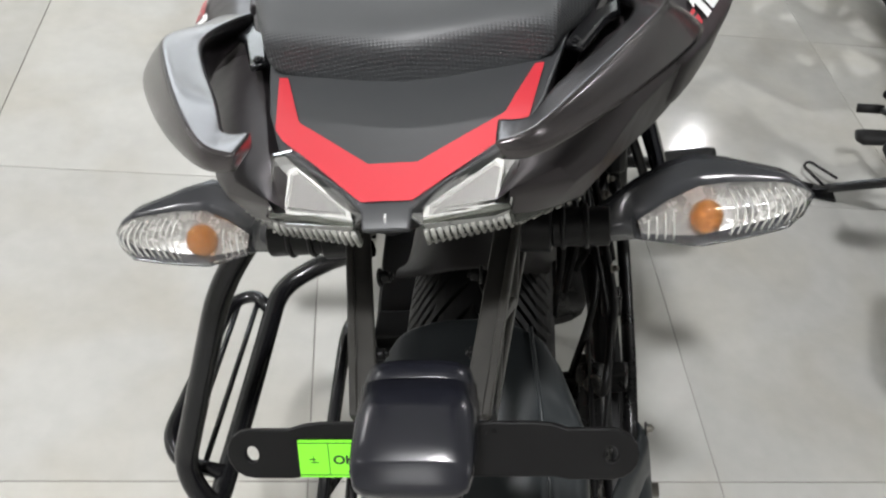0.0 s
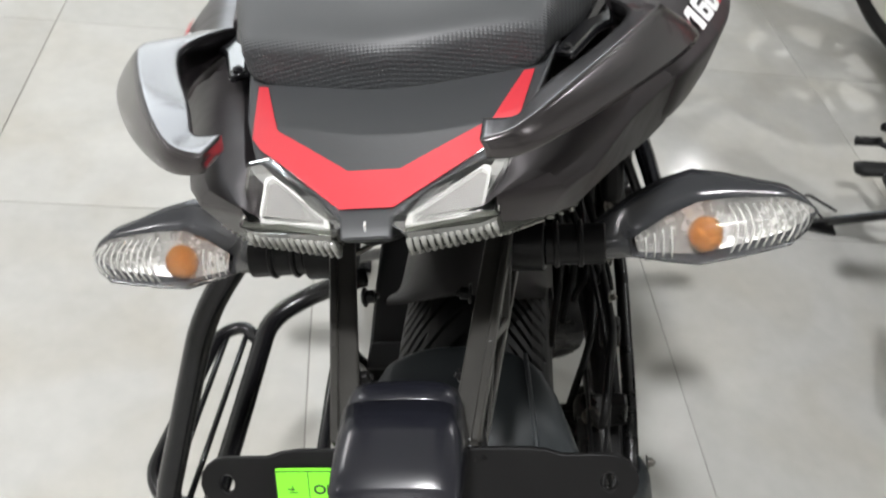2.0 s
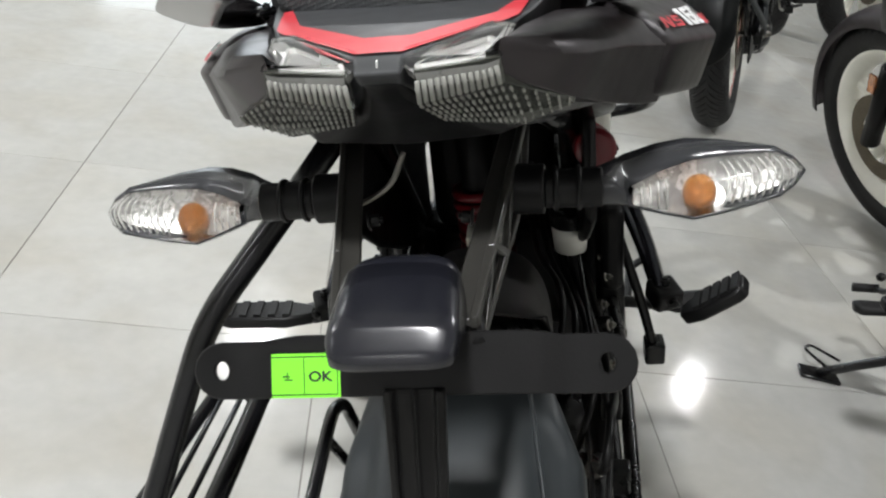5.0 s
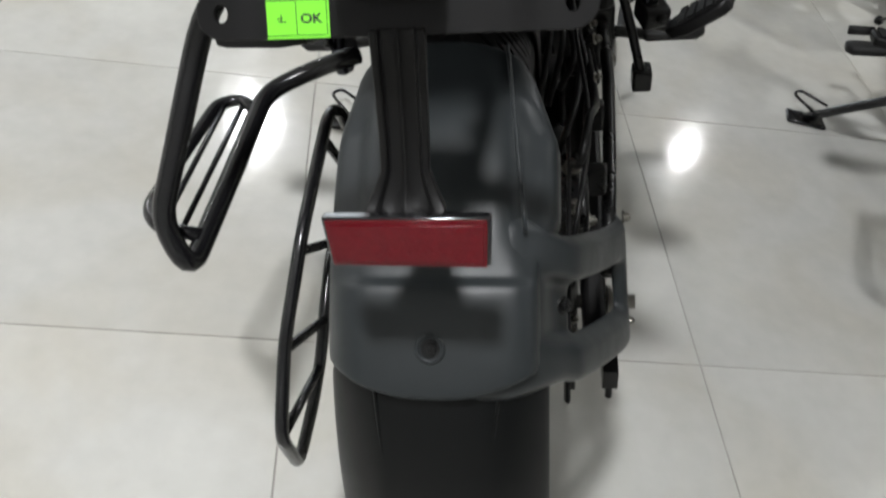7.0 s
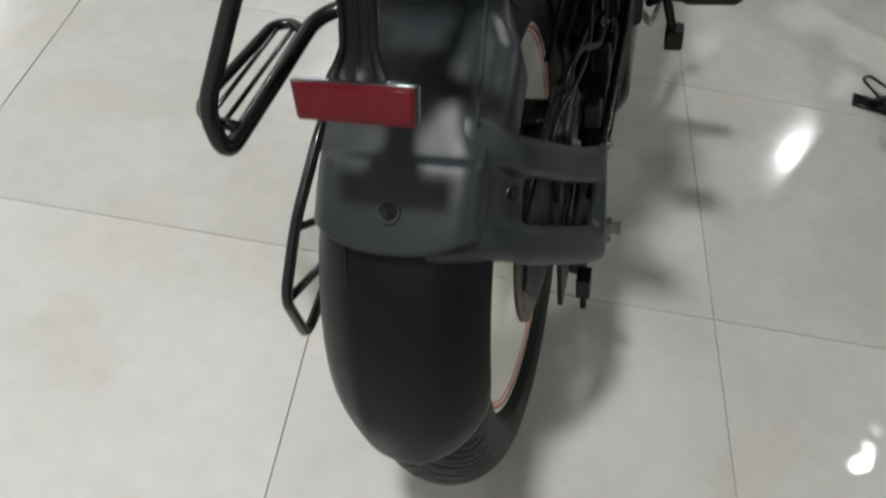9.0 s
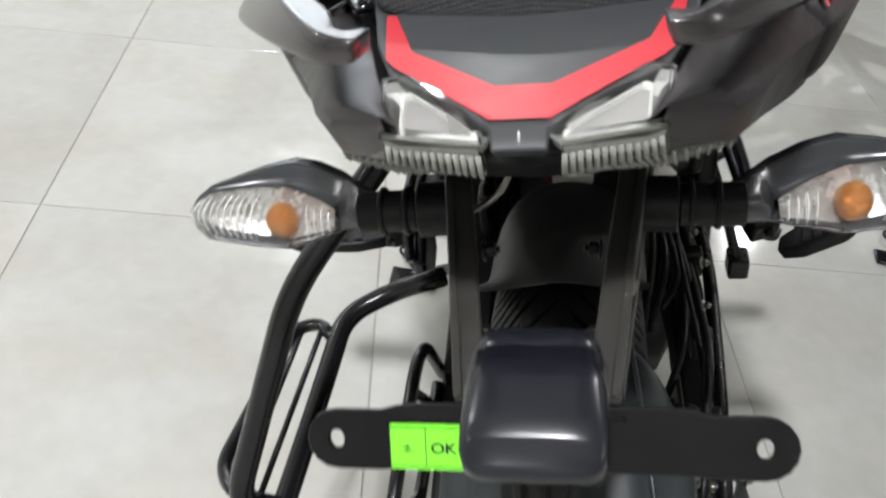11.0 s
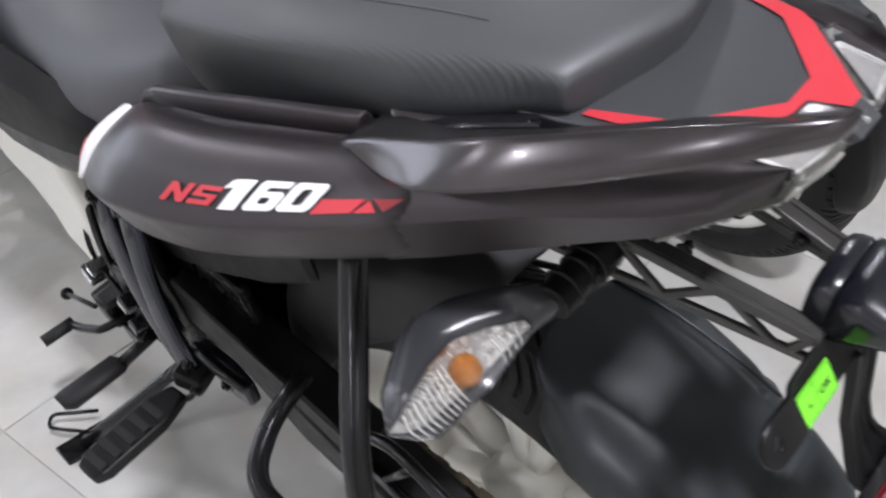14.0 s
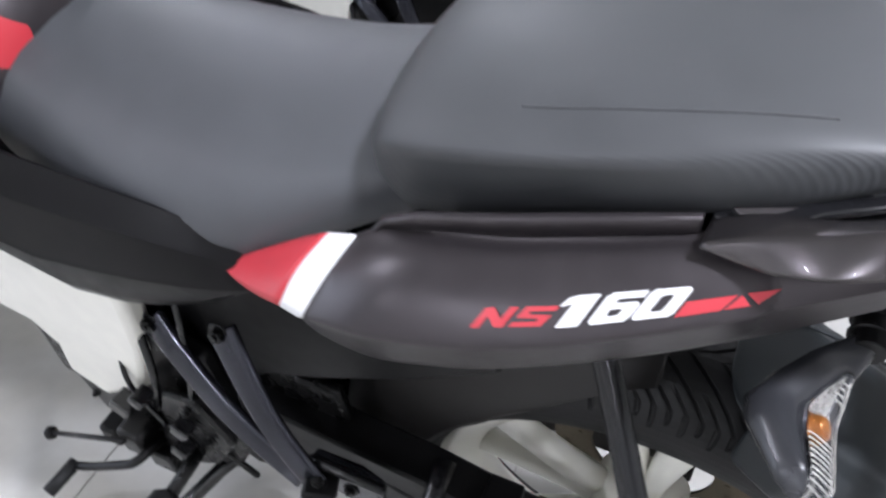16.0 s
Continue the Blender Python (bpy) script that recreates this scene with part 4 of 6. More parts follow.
    sticker = part("sticker", bm, M_GREEN, hold, "bright green inspection sticker with black lettering", smooth=False)
    bm = bmesh.new()
    def sp(u, v, off=0.0008):
        return c[0].lerp(c[1], u).lerp(c[3].lerp(c[2], u), v) + face * off
    def line(u0, v0, u1, v1):
        bm.faces.new([bm.verts.new(sp(*q)) for q in ((u0, v0), (u1, v0), (u1, v1), (u0, v1))])
    for q in ((0.03, 0.06, 0.97, 0.085), (0.03, 0.915, 0.97, 0.94), (0.03, 0.06, 0.042, 0.94), (0.958, 0.06, 0.97, 0.94), (0.495, 0.06, 0.507, 0.94),
              (0.2, 0.5, 0.3, 0.53), (0.22, 0.58, 0.34, 0.61), (0.26, 0.42, 0.275, 0.6)):
        line(*q)
    part("sticker_print", bm, M_INK, sticker, smooth=False)
    bm = letters("OK", 0.34, 0.24, 0, 0.03)
    for v in bm.verts:
        v.co = sp(0.565 + v.co.x, 0.64 - v.co.y)
    part("ok_lettering", bm, M_INK, sticker, "black OK", smooth=False)
    # plate lamp: rounded barrel with a seam
    bm = bmesh.new()
    rings = []
    for y, w, top, low in ((-0.1940, 0.016, 0.800, 0.775), (-0.1948, 0.0205, 0.8045, 0.771), (-0.1970, 0.0236, 0.807, 0.768), (-0.2010, 0.0245, 0.8085, 0.767), (-0.2056, 0.0248, 0.809, 0.767),
                           (-0.2066, 0.0243, 0.8084, 0.768), (-0.2076, 0.0243, 0.8084, 0.768), (-0.2086, 0.0260, 0.8102, 0.7665), (-0.222, 0.0263, 0.8082, 0.775), (-0.236, 0.0263, 0.8055, 0.784),
                           (-0.2440, 0.0258, 0.8038, 0.787), (-0.2452, 0.0254, 0.8030, 0.7875), (-0.2460, 0.0258, 0.8022, 0.7876), (-0.2515, 0.0238, 0.7980, 0.7880), (-0.2540, 0.0195, 0.7950, 0.7895), (-0.2546, 0.010, 0.793, 0.791)):
        ring = []
        for k in range(48):
            t = 2 * math.pi * k / 48
            a, b = math.cos(t), math.sin(t)
            f = 1 / (abs(a) ** 3.8 + abs(b) ** 3.8) ** (1 / 3.8)
            ring.append(Vector((0.0015 + w * a * f, y, (top + low) / 2 + (top - low) / 2 * b * f)))
        rings.append(ring)
    lamp = part("plate_lamp", loft(bm, rings[7:]), M_GLOSSLAMP, hold, "rounded black number plate lamp")
    part("lamp_base", loft(bmesh.new(), rings[:7]), M_GLOSSLAMP, lamp)
    bm = bmesh.new()
    rod(bm, (0.0, -0.205, 0.768), (0.0, -0.213, 0.757), 0.006)
    rod(bm, (0.03, -0.2, 0.776), (0.032, -0.212, 0.77), 0.0035)
    part("lamp_stud", bm, M_BLACK, hold)
    # stalk with rolled edges down to the reflector
    bm = bmesh.new()
    rings = []
    for y, z, w in ((-0.222, 0.756, 0.0135), (-0.226, 0.735, 0.0132), (-0.232, 0.7, 0.0128), (-0.238, 0.684, 0.0128), (-0.243, 0.675, 0.0165), (-0.249, 0.668, 0.021), (-0.256, 0.664, 0.0215)):
        x0 = 0.0035 - 0.04 * (0.756 - z)
        prof = [(-1, -0.002), (-1, 0.004), (-0.72, 0.0045), (-0.6, 0.0015), (-0.12, 0.0015), (0, 0.003), (0.12, 0.0015), (0.6, 0.0015), (0.72, 0.0045), (1, 0.004), (1, -0.002)]
        rings.append([Vector((x0 + w * a, y - b, z + 0.3 * b)) for a, b in prof])
    soften(part("stalk", loft(bm, rings), M_BLACK, hold, "ribbed black stalk"), 0.0007, 1)
    # red reflector
    bm = bmesh.new()
    tl, tr, bl, br = Vector((-0.0425, -0.263, 0.6725)), Vector((0.0455, -0.2635, 0.6725)), Vector((-0.0395, -0.272, 0.6475)), Vector((0.0445, -0.272, 0.6455))
    nrm = (tr - tl).cross(bl - tl).normalized()
    if nrm.y > 0:
        nrm = -nrm
    slab(bm, [tl, tr, br, bl], -nrm * 0.008)
    soften(part("reflector_frame", bm, M_GLOSSBLACK, hold, "glossy black reflector frame", smooth=False), 0.0015, 2)
    bm = bmesh.new()
    c0 = (tl + tr + bl + br) / 4
    rim = [c0 + (q - c0) * 0.955 + Vector((0, 0, -0.0007)) for q in (tl, tr, br, bl)]
    slab(bm, rim, nrm * 0.0012)
    soften(part("red_reflector", bm, M_REFLECTOR, hold, "red reflex reflector with a bevelled face", smooth=False), 0.0006, 2)
    for u0, u1 in ((0.02, 0.98),):
        cell = [rim[0].lerp(rim[1], u).lerp(rim[3].lerp(rim[2], u), v) + nrm * 0.0012 for u, v in ((u0, 0.09), (u1, 0.09), (u1, 0.91), (u0, 0.91))]
        soften(part("reflex_panel", slab(bmesh.new(), cell, nrm * 0.0012), M_REFLECTOR, hold, smooth=False), 0.0006, 2)


M_GLOSSLAMP = mat("semi_gloss_black", (0.0088, 0.0092, 0.0128), 0.23, 0, 0.1, 60, 0.02, 900, rough_var=0.03)


def fenders(root):
    # rear hugger: cross-section in (x, drop from the outer radius)
    def sheet(name, angles, prof, material, label, r0, t=0.003):
        bm = bmesh.new()
        rings = []
        for a in angles:
            rings.append([at_angle(x, r0(a) - d, a + skew) for x, d, skew in prof(a)])
        loft(bm, rings, closed=False, caps=False)
        ob = part(name, bm, material, root, label)
        thick(ob, t, -1)
        return ob
    span = lambda a, b, n: [a + (b - a) * k / n for k in range(n + 1)]
    def prof(a):
        k = max(0.0, min(1.0, (a - 6.5) / 10)) ** 0.5
        w = 0.066 + 0.016 * k
        dish = 0.0095 * max(0, min(1, (a - 14) / 4)) * max(0, min(1, (37 - a) / 3))
        up = 0.0055 * max(0, min(1, (a - 38.6) / 1.2))
        k2 = max(0.0, (22 - a) / 15.5)
        sk = lambda x: k2 * max(0.0, abs(x) - 0.042) * 270
        wl = w - 0.005
        w -= 0.012 * max(0.0, min(1.0, (a - 31) / 5))
        rows = [(-wl, 0.060, 0), (-wl * 1.0, 0.036, 0), (-wl * 0.96, 0.018, 0), (-0.062, 0.006 + dish - up, 0), (-0.052, 0.0025 + dish - up, 0), (-0.0485, 0.0005 - up, 0), (-0.025, 0 - up, 0), (0, -0.001 - up, 0),
                (0.025, 0 - up, 0), (0.0515, 0.0005 - up, 0), (0.0555, 0.0025 + dish - up, 0), (0.067, 0.006 + dish - up, 0), (w * 0.96, 0.018, 0), (w * 1.0, 0.036, 0), (w, 0.060, 0)]
        k3 = max(0.0, (a - 42) / 10.3)
        return [(x, d, sk(x) - k3 * max(0.0, abs(x) - 0.03) * 80) for x, d, _ in rows]
    subd(sheet("rear_hugger", span(6.5, 38.5, 17) + [39.0, 39.6, 40.2] + span(41.5, 52.3, 8), prof, M_HUGGER, "grained dark grey rear wheel hugger", lambda a: 0.329), 1)
    # fixing bolt in its collar
    bm = bmesh.new()
    c, up = at_angle(-0.001, 0.3355, 46.5), at_angle(0, 1, 46.5) - at_angle(0, 0, 46.5)
    ring = [c + up * 0.0004 + (Vector((1, 0, 0)) * math.cos(t) + up.cross(Vector((1, 0, 0))) * math.sin(t)) * 0.0085 for t in [2 * math.pi * k / 24 for k in range(24)]]
    sweep(bm, ring, 0.0013, 8, True)
    part("bolt_collar", bm, M_HUGGER, root)
    bolt("hugger_bolt", c - up * 0.001, up, 0.0042, 0.004, root, M_BLACK)
    # flap below it
    def prof2(a):
        k = max(0.0, min(1.0, (a - 74) / 21.5))
        wr, wl = 0.0755 * math.sqrt(max(0.04, 1 - k ** 2.4)), 0.0790 * math.sqrt(1 - 0.62 * k ** 3)
        pts = []
        for j in range(17):
            u = -1 + 2 * j / 16
            w = wr if u > 0 else wl
            ridge = -0.003 * (math.exp(-((u * w + 0.038) / 0.002) ** 2) + math.exp(-((u * w - 0.040) / 0.002) ** 2))
            pts.append((u * w, 0.034 * abs(u) ** 3.2 * w / 0.0755 + ridge, 0))
        return pts
    subd(sheet("mud_flap", span(50, 95.5, 24), prof2, M_FLAP, "smooth black mud flap below the hugger", lambda a: 0.322 - 0.012 * max(0, (a - 55) / 42)), 1)
    # moulded ridges on the flap and along the hugger's shoulder
    for x0, x1 in ((-0.0415, -0.0345), (0.043, 0.030)):
        pts = [at_angle(x0 + (x1 - x0) * k / 8, 0.3236 - 0.012 * max(0, (50 + 2.2 * k - 55) / 42) - 0.034 * abs(x0 / 0.0755) ** 3.2, 50 + 2.2 * k) for k in range(9)]
        part("flap_ridge", sweep(bmesh.new(), pts, [0.0016 - 0.00012 * k for k in range(9)], 6), M_FLAP, root)
    pts = [at_angle(0.0445 + 0.0145 * k / 12, 0.3296 + 0.0004 * k / 12, 8 + 25.5 * k / 12) for k in range(13)]
    part("hugger_ridge", sweep(bmesh.new(), pts, 0.0016, 8), M_HUGGER, root)
    # right-hand window bracket to the axle: one moulded skin with a recess and a window
    upper = spline([(0.030, -0.1887, 0.5785), (0.074, -0.170, 0.555), (0.096, -0.142, 0.527), (0.126, -0.055, 0.450), (0.1445, 0.000, 0.412)], 8)
    lower = spline([(0.030, -0.2483, 0.5248), (0.076, -0.214, 0.478), (0.099, -0.194, 0.452), (0.136, -0.106, 0.368), (0.1495, -0.052, 0.322)], 8)
    def rail_at(path, u):
        x = max(0.0, min(0.99999, u)) * (len(path) - 1)
        k = int(x)
        return path[k].lerp(path[k + 1], x - k)
    us = [0, 0.06, 0.12, 0.18, 0.24, 0.3, 0.36, 0.42, 0.46, 0.5, 0.58, 0.66, 0.74, 0.8, 0.84, 0.88, 0.93, 0.97, 1.0]
    vs = [-0.30, -0.27, -0.2, -0.1, 0.0, 0.1, 0.16, 0.21, 0.27, 0.36, 0.5, 0.62, 0.7, 0.76, 0.82, 0.9, 1.0, 1.1, 1.2, 1.27, 1.3]
    ease = lambda x, a, b: max(0.0, min(1.0, (x - a) / (b - a)))
    bm = bmesh.new()
    grid_rows = []
    for u in us:
        row = []
        for v in vs:
            top, foot = rail_at(upper, u), rail_at(lower, u)
            q = top.lerp(foot, -0.12 + 0.75 * (v + 0.3))
            w = 1 - ease(u, 0.1, 0.36)
            q = q.lerp(at_angle(q.x, 0.3302 - 0.35 * max(0.0, q.x - 0.05), 35 + 14 * v), w * w * (3 - 2 * w))
            out = Vector((0.62, -0.62, 0.48)).normalized()
            hollow = 0.016 * ease(u, 0.2, 0.3) * ease(0.9 - u, 0, 0.06) * ease(v, 0.14, 0.25) * ease(0.86 - v, 0, 0.1)
            curl = 0.005 * (1 - ease(u, 0.0, 0.3)) + 0.009 * ease(u, 0.94, 1.0) + 0.010 * (ease(-v, 0.2, 0.3) + ease(v, 1.2, 1.3))
            belly = 0.005 * math.sin(math.pi * min(1, u * 1.6))
            row.append(bm.verts.new(q + out * ((0.003 + belly) * (1 - w) - hollow - curl)))
        grid_rows.append(row)
    for i in range(len(us) - 1):
        for k in range(len(vs) - 1):
            if 0.46 <= us[i] < 0.84 and 0.21 <= vs[k] < 0.76:
                continue
            bm.faces.new((grid_rows[i][k], grid_rows[i + 1][k], grid_rows[i + 1][k + 1], grid_rows[i][k + 1]))
    bracket = part("hugger_bracket", bm, M_HUGGER, root, "dark grey hugger side bracket with a window")
    thick(bracket, 0.004)
    subd(bracket, 1)
    # black plate added behind the window so that the opening reads dark
    bm = bmesh.new()
    slab(bm, [(0.086, -0.190, 0.405), (0.086, -0.150, 0.470), (0.088, -0.02, 0.49), (0.09, 0.10, 0.45), (0.09, 0.12, 0.34), (0.088, 0.03, 0.29), (0.086, -0.14, 0.335)], (0.004, 0, 0))
    soften(part("window_backing", bm, M_BLACK, root, "black backing plate added to darken the window", smooth=False), 0.0015, 1)
    bolt("bracket_bolt", (0.083, -0.186, 0.517), (0.7, -0.55, 0.45), 0.0045, 0.005, root, M_ENGINE)
    for y, z in ((-0.135, 0.425), (-0.10, 0.40), (-0.115, 0.375)):
        bolt("backing_bolt", (0.091, y, z), (1, -0.3, 0.3), 0.004, 0.006, root)
    bolt("bracket_bolt", (0.139, 0.0, 0.425), (1, 0, 0), 0.0045, 0.006, root)
    bolt("bracket_bolt", (0.144, -0.055, 0.345), (1, 0, 0), 0.0045, 0.006, root)
    # inner fender ahead of it
    rim_line = [(0, 0.003), (-4, 0.012), (-11, 0.045), (-24, 0.085), (-42, 0.112), (-65, 0.117), (-100, 0.09)]
    def prof3(a):
        deep = 0.09
        for (a0, d0), (a1, d1) in zip(rim_line, rim_line[1:]):
            if a1 <= a <= a0:
                deep = d0 + (d1 - d0) * (a - a0) / (a1 - a0)
        w = 0.059 + 0.006 * min(1, max(0, -a / 25))
        half = [(0.0, 0.0), (0.3, 0.003), (0.6, 0.011), (0.82, 0.026), (0.94, 0.045), (1.0, 0.07), (1.0, 0.117)]
        right = [(w * u, min(d, deep) + 0.0002 * k) for k, (u, d) in enumerate(half)]
        return [(-x, d, 0) for x, d in right[:0:-1]] + [(x, d, 0) for x, d in right]
    subd(sheet("inner_fender", span(-1.5, -100, 24), prof3, M_INNER, "dark grey plastic inner fender", lambda a: 0.329 + 0.02 * math.sin(radians(-a))), 1)


def revolve(bm, prof, centre, n=64, start=0.0, end=2 * math.pi):
    """prof: (x, radius) points, turned round the x axis through centre."""
    c = Vector(centre)
    full = abs(end - start - 2 * math.pi) < 1e-6
    m_ = n if full else n + 1
    rows = []
    for i in range(m_):
        t = start + (end - start) * i / n
        rows.append([bm.verts.new(c + Vector((x, -math.sin(t) * r, math.cos(t) * r))) for x, r in prof])
    for i in range(n):
        a, b = rows[i], rows[(i + 1) % m_]
        for k in range(len(prof) - 1):
            bm.faces.new((a[k], a[k + 1], b[k + 1], b[k]))
    return bm


def wheel(root, name, centre, R, width, rim_r, turn=None, disc_side=1):
    w = empty_part(name, root, "cream alloy wheel with a black tyre")
    m = turn if turn is not None else Matrix.Identity(4)
    bm = bmesh.new()
    prof = []
    n = 30
    for k in range(n + 1):
        t = -1.0 + 2.0 * k / n
        a = t * 1.95
        prof.append((math.sin(a) * width * (1.0 if abs(a) < 1.57 else 1.0), (R - width * 0.92) + math.cos(a) * width * 0.92))
    prof = [(x, max(r, rim_r + 0.001)) for x, r in prof]
    prof = [(-width * 0.6, rim_r)] + prof + [(width * 0.6, rim_r)]
    # slanting tread grooves follow the rows of the mesh
    count = 924
    rows = []
    for i in range(count):
        row = []
        for x, r in prof:
            v = abs(x) / width
            a = 2 * math.pi * i / count + 1.25 * min(abs(x), 0.8 * width) / R + (0.012 / R if x > 0 else 0)
            tread = r > R - width * 0.9
            cut = 0.0048 if tread and ((i % 14 in (1, 2) and 0.1 < v < 0.9) or (i % 14 in (8, 9) and 0.5 < v < 0.94)) else 0
            row.append(bm.verts.new((x, -math.sin(a) * (r - cut), math.cos(a) * (r - cut))))
        rows.append(row)
    for a, b in zip(rows, rows[1:] + rows[:1]):
        for k in range(len(prof) - 1):
            bm.faces.new((a[k], a[k + 1], b[k + 1], b[k]))
    bmesh.ops.transform(bm, matrix=Matrix.Translation(centre) @ m, verts=bm.verts)
    part("tyre", bm, M_RUBBER, w, "black treaded tyre", smooth=False)
    bm = bmesh.new()
    rw = width * 0.72
    revolve(bm, [(-rw, rim_r + 0.006), (-rw - 0.002, rim_r + 0.003), (-rw, rim_r - 0.004), (-rw * 0.86, rim_r - 0.012), (-rw * 0.5, rim_r - 0.03), (0, rim_r - 0.036), (rw * 0.5, rim_r - 0.03), (rw * 0.86, rim_r - 0.012), (rw, rim_r - 0.004), (rw + 0.002, rim_r + 0.003), (rw, rim_r + 0.006), (rw * 0.8, rim_r + 0.004), (0, rim_r - 0.02), (-rw * 0.8, rim_r + 0.004), (-rw, rim_r + 0.006)], (0, 0, 0), 72)
    bmesh.ops.transform(bm, matrix=Matrix.Translation(centre) @ m, verts=bm.verts)
    part("rim", bm, M_RIM, w, "cream painted rim")
    bm = bmesh.new()
    for sx in (1,):
        revolve(bm, [(sx * (rw + 0.0014), rim_r - 0.0005), (sx * (rw - 0.002), rim_r - 0.0065)], (0, 0, 0), 72)
    bmesh.ops.transform(bm, matrix=Matrix.Translation(centre) @ m, verts=bm.verts)
    thick(part("rim_stripe", bm, M_STRIPE, w, "red rim stripe"), 0.0006, 0)
    for k in range(5):
        bm = bmesh.new()
        for d in (-0.2, 0.2):
            a0, a1 = 2 * math.pi * k / 5 + d * 0.6, 2 * math.pi * k / 5 + d
            rings = []
            for j in range(5):
                t = j / 4
                a, r = a0 + (a1 - a0) * t, 0.04 + (rim_r - 0.03 - 0.04) * t
                c = Vector((0, -math.sin(a) * r, math.cos(a) * r))
                tang = Vector((0, -math.cos(a), -math.sin(a)))
                hw, hd = 0.012 + 0.004 * t, 0.016 - 0.004 * t
                rings.append([c + tang * hw * p + Vector((hd * q, 0, 0)) for p, q in ((-1, -0.6), (-0.6, -1), (0.6, -1), (1, -0.6), (1, 0.6), (0.6, 1), (-0.6, 1), (-1, 0.6))])
            loft(bm, rings)
        bmesh.ops.transform(bm, matrix=Matrix.Translation(centre) @ m, verts=bm.verts)
        part("spoke", bm, M_RIM, w)
    bm = bmesh.new()
    revolve(bm, [(-0.045, 0.0), (-0.045, 0.03), (-0.035, 0.05), (0.035, 0.05), (0.045, 0.03), (0.045, 0.0)], (0, 0, 0), 40)
    bmesh.ops.transform(bm, matrix=Matrix.Translation(centre) @ m, verts=bm.verts)
    part("hub", bm, M_RIM, w)
    bm = bmesh.new()
    x = disc_side * 0.062
    revolve(bm, [(x - 0.002, 0.07), (x - 0.002, 0.115), (x + 0.002, 0.115), (x + 0.002, 0.07), (x - 0.002, 0.07)], (0, 0, 0), 60)
    for k in range(24):
        a = 2 * math.pi * k / 24
        r = 0.085 + 0.016 * (k % 3) / 2
        rod(bm, (x - 0.0028, -math.sin(a) * r, math.cos(a) * r), (x + 0.0028, -math.sin(a) * r, math.cos(a) * r), 0.0035, 8)
    bmesh.ops.transform(bm, matrix=Matrix.Translation(centre) @ m, verts=bm.verts)
    part("brake_disc", bm, M_CHAIN, w, "drilled brake disc", smooth=False)
    return w


def running_gear(root):
    wheel(root, "rear_wheel", AXLE, 0.301, 0.060, 0.214)
    for s in (-1, 1):
        bm = bmesh.new()
        rings = []
        for y, z, x, h, w in ((0.44, 0.40, 0.085, 0.034, 0.016), (0.34, 0.395, 0.1, 0.036, 0.016), (0.22, 0.375, 0.112, 0.032, 0.015), (0.08, 0.335, 0.116, 0.026, 0.013), (-0.02, 0.31, 0.117, 0.024, 0.011), (-0.055, 0.303, 0.117, 0.02, 0.01)):
            drop = 0.026 * min(1.0, max(0.0, y) / 0.15) if s < 0 else 0.0
            rings.append([Vector((s * (x + w * a), y, z + h * b - (drop if b < 0 else 0.0))) for a, b in ((-1, -1), (1, -1), (1, 1), (-1, 1))])
        soften(part("swingarm", loft(bm, rings), M_BLACK, root, "black box-section swingarm", smooth=False), 0.006, 3)
    bm = bmesh.new()
    rod(bm, (-0.15, 0, 0.309), (0.158, 0.0, 0.309), 0.0075)
    part("axle", bm, M_STEEL, root)
    bolt("axle_nut", (0.13, 0, 0.309), (1, 0, 0), 0.0115, 0.018, root)
    bolt("axle_nut", (-0.13, 0, 0.309), (-1, 0, 0), 0.0115, 0.014, root)
    bm = bmesh.new()
    block(bm, (0.122, -0.1, 0.3), (0.136, -0.078, 0.325))
    rod(bm, (0.129, -0.088, 0.312), (0.129, -0.094, 0.28), 0.0035)
    part("chain_adjuster", bm, M_BLACK, root, smooth=False)
    # chain guard on the left, sprocket and chain
    bm = bmesh.new()
    slab(bm, [(-0.125, 0.40, 0.462), (-0.125, 0.2, 0.440), (-0.125, 0.05, 0.408), (-0.125, -0.06, 0.375), (-0.125, -0.06, 0.362), (-0.125, 0.05, 0.370), (-0.125, 0.40, 0.385)], (0.045, 0, 0))
    soften(part("chain_guard", bm, M_BLACK, root, "black chain guard", smooth=False), 0.004, 2)
    bm = bmesh.new()
    revolve(bm, [(-0.078, 0.05), (-0.078, 0.082), (-0.074, 0.082), (-0.074, 0.05), (-0.078, 0.05)], AXLE, 40)
    part("sprocket", bm, M_STEEL, root)
    ch = empty_part("chain", root, "oily drive chain")
    path = [Vector((-0.076, y, z)) for y, z in [(0.45 - 0.45 * k / 33, 0.392 + 0.002 * math.sin(k)) for k in range(34)]] + [Vector((-0.076, 0.45 - 0.45 * k / 33, 0.34 - 0.115 * (k / 33) ** 0.7)) for k in range(34)]
    bm = bmesh.new()
    for k, q in enumerate(path):
        block(bm, (q.x - (0.0045 if k % 2 else 0.0028), q.y - 0.0075, q.z - 0.0042), (q.x + (0.0045 if k % 2 else 0.0028), q.y + 0.0075, q.z + 0.0042))
    tagged(part("chain_run", bm, M_CHAIN, ch, smooth=False), kind="stuff")
    # brake caliper and hose on the right
    bm = bmesh.new()
    block(bm, (0.052, -0.02, 0.405), (0.082, 0.055, 0.44))
    block(bm, (0.046, 0.0, 0.395), (0.09, 0.04, 0.45))
    soften(part("brake_caliper", bm, M_ENGINE, root, "black rear brake caliper", smooth=False), 0.005, 2)
    tube("brake_hose", [(0.075, 0.05, 0.44), (0.1, 0.12, 0.47), (0.105, 0.25, 0.45), (0.09, 0.4, 0.43)], 0.0035, M_BLACK, root, smooth_path=True)
    # monoshock
    bm = bmesh.new()
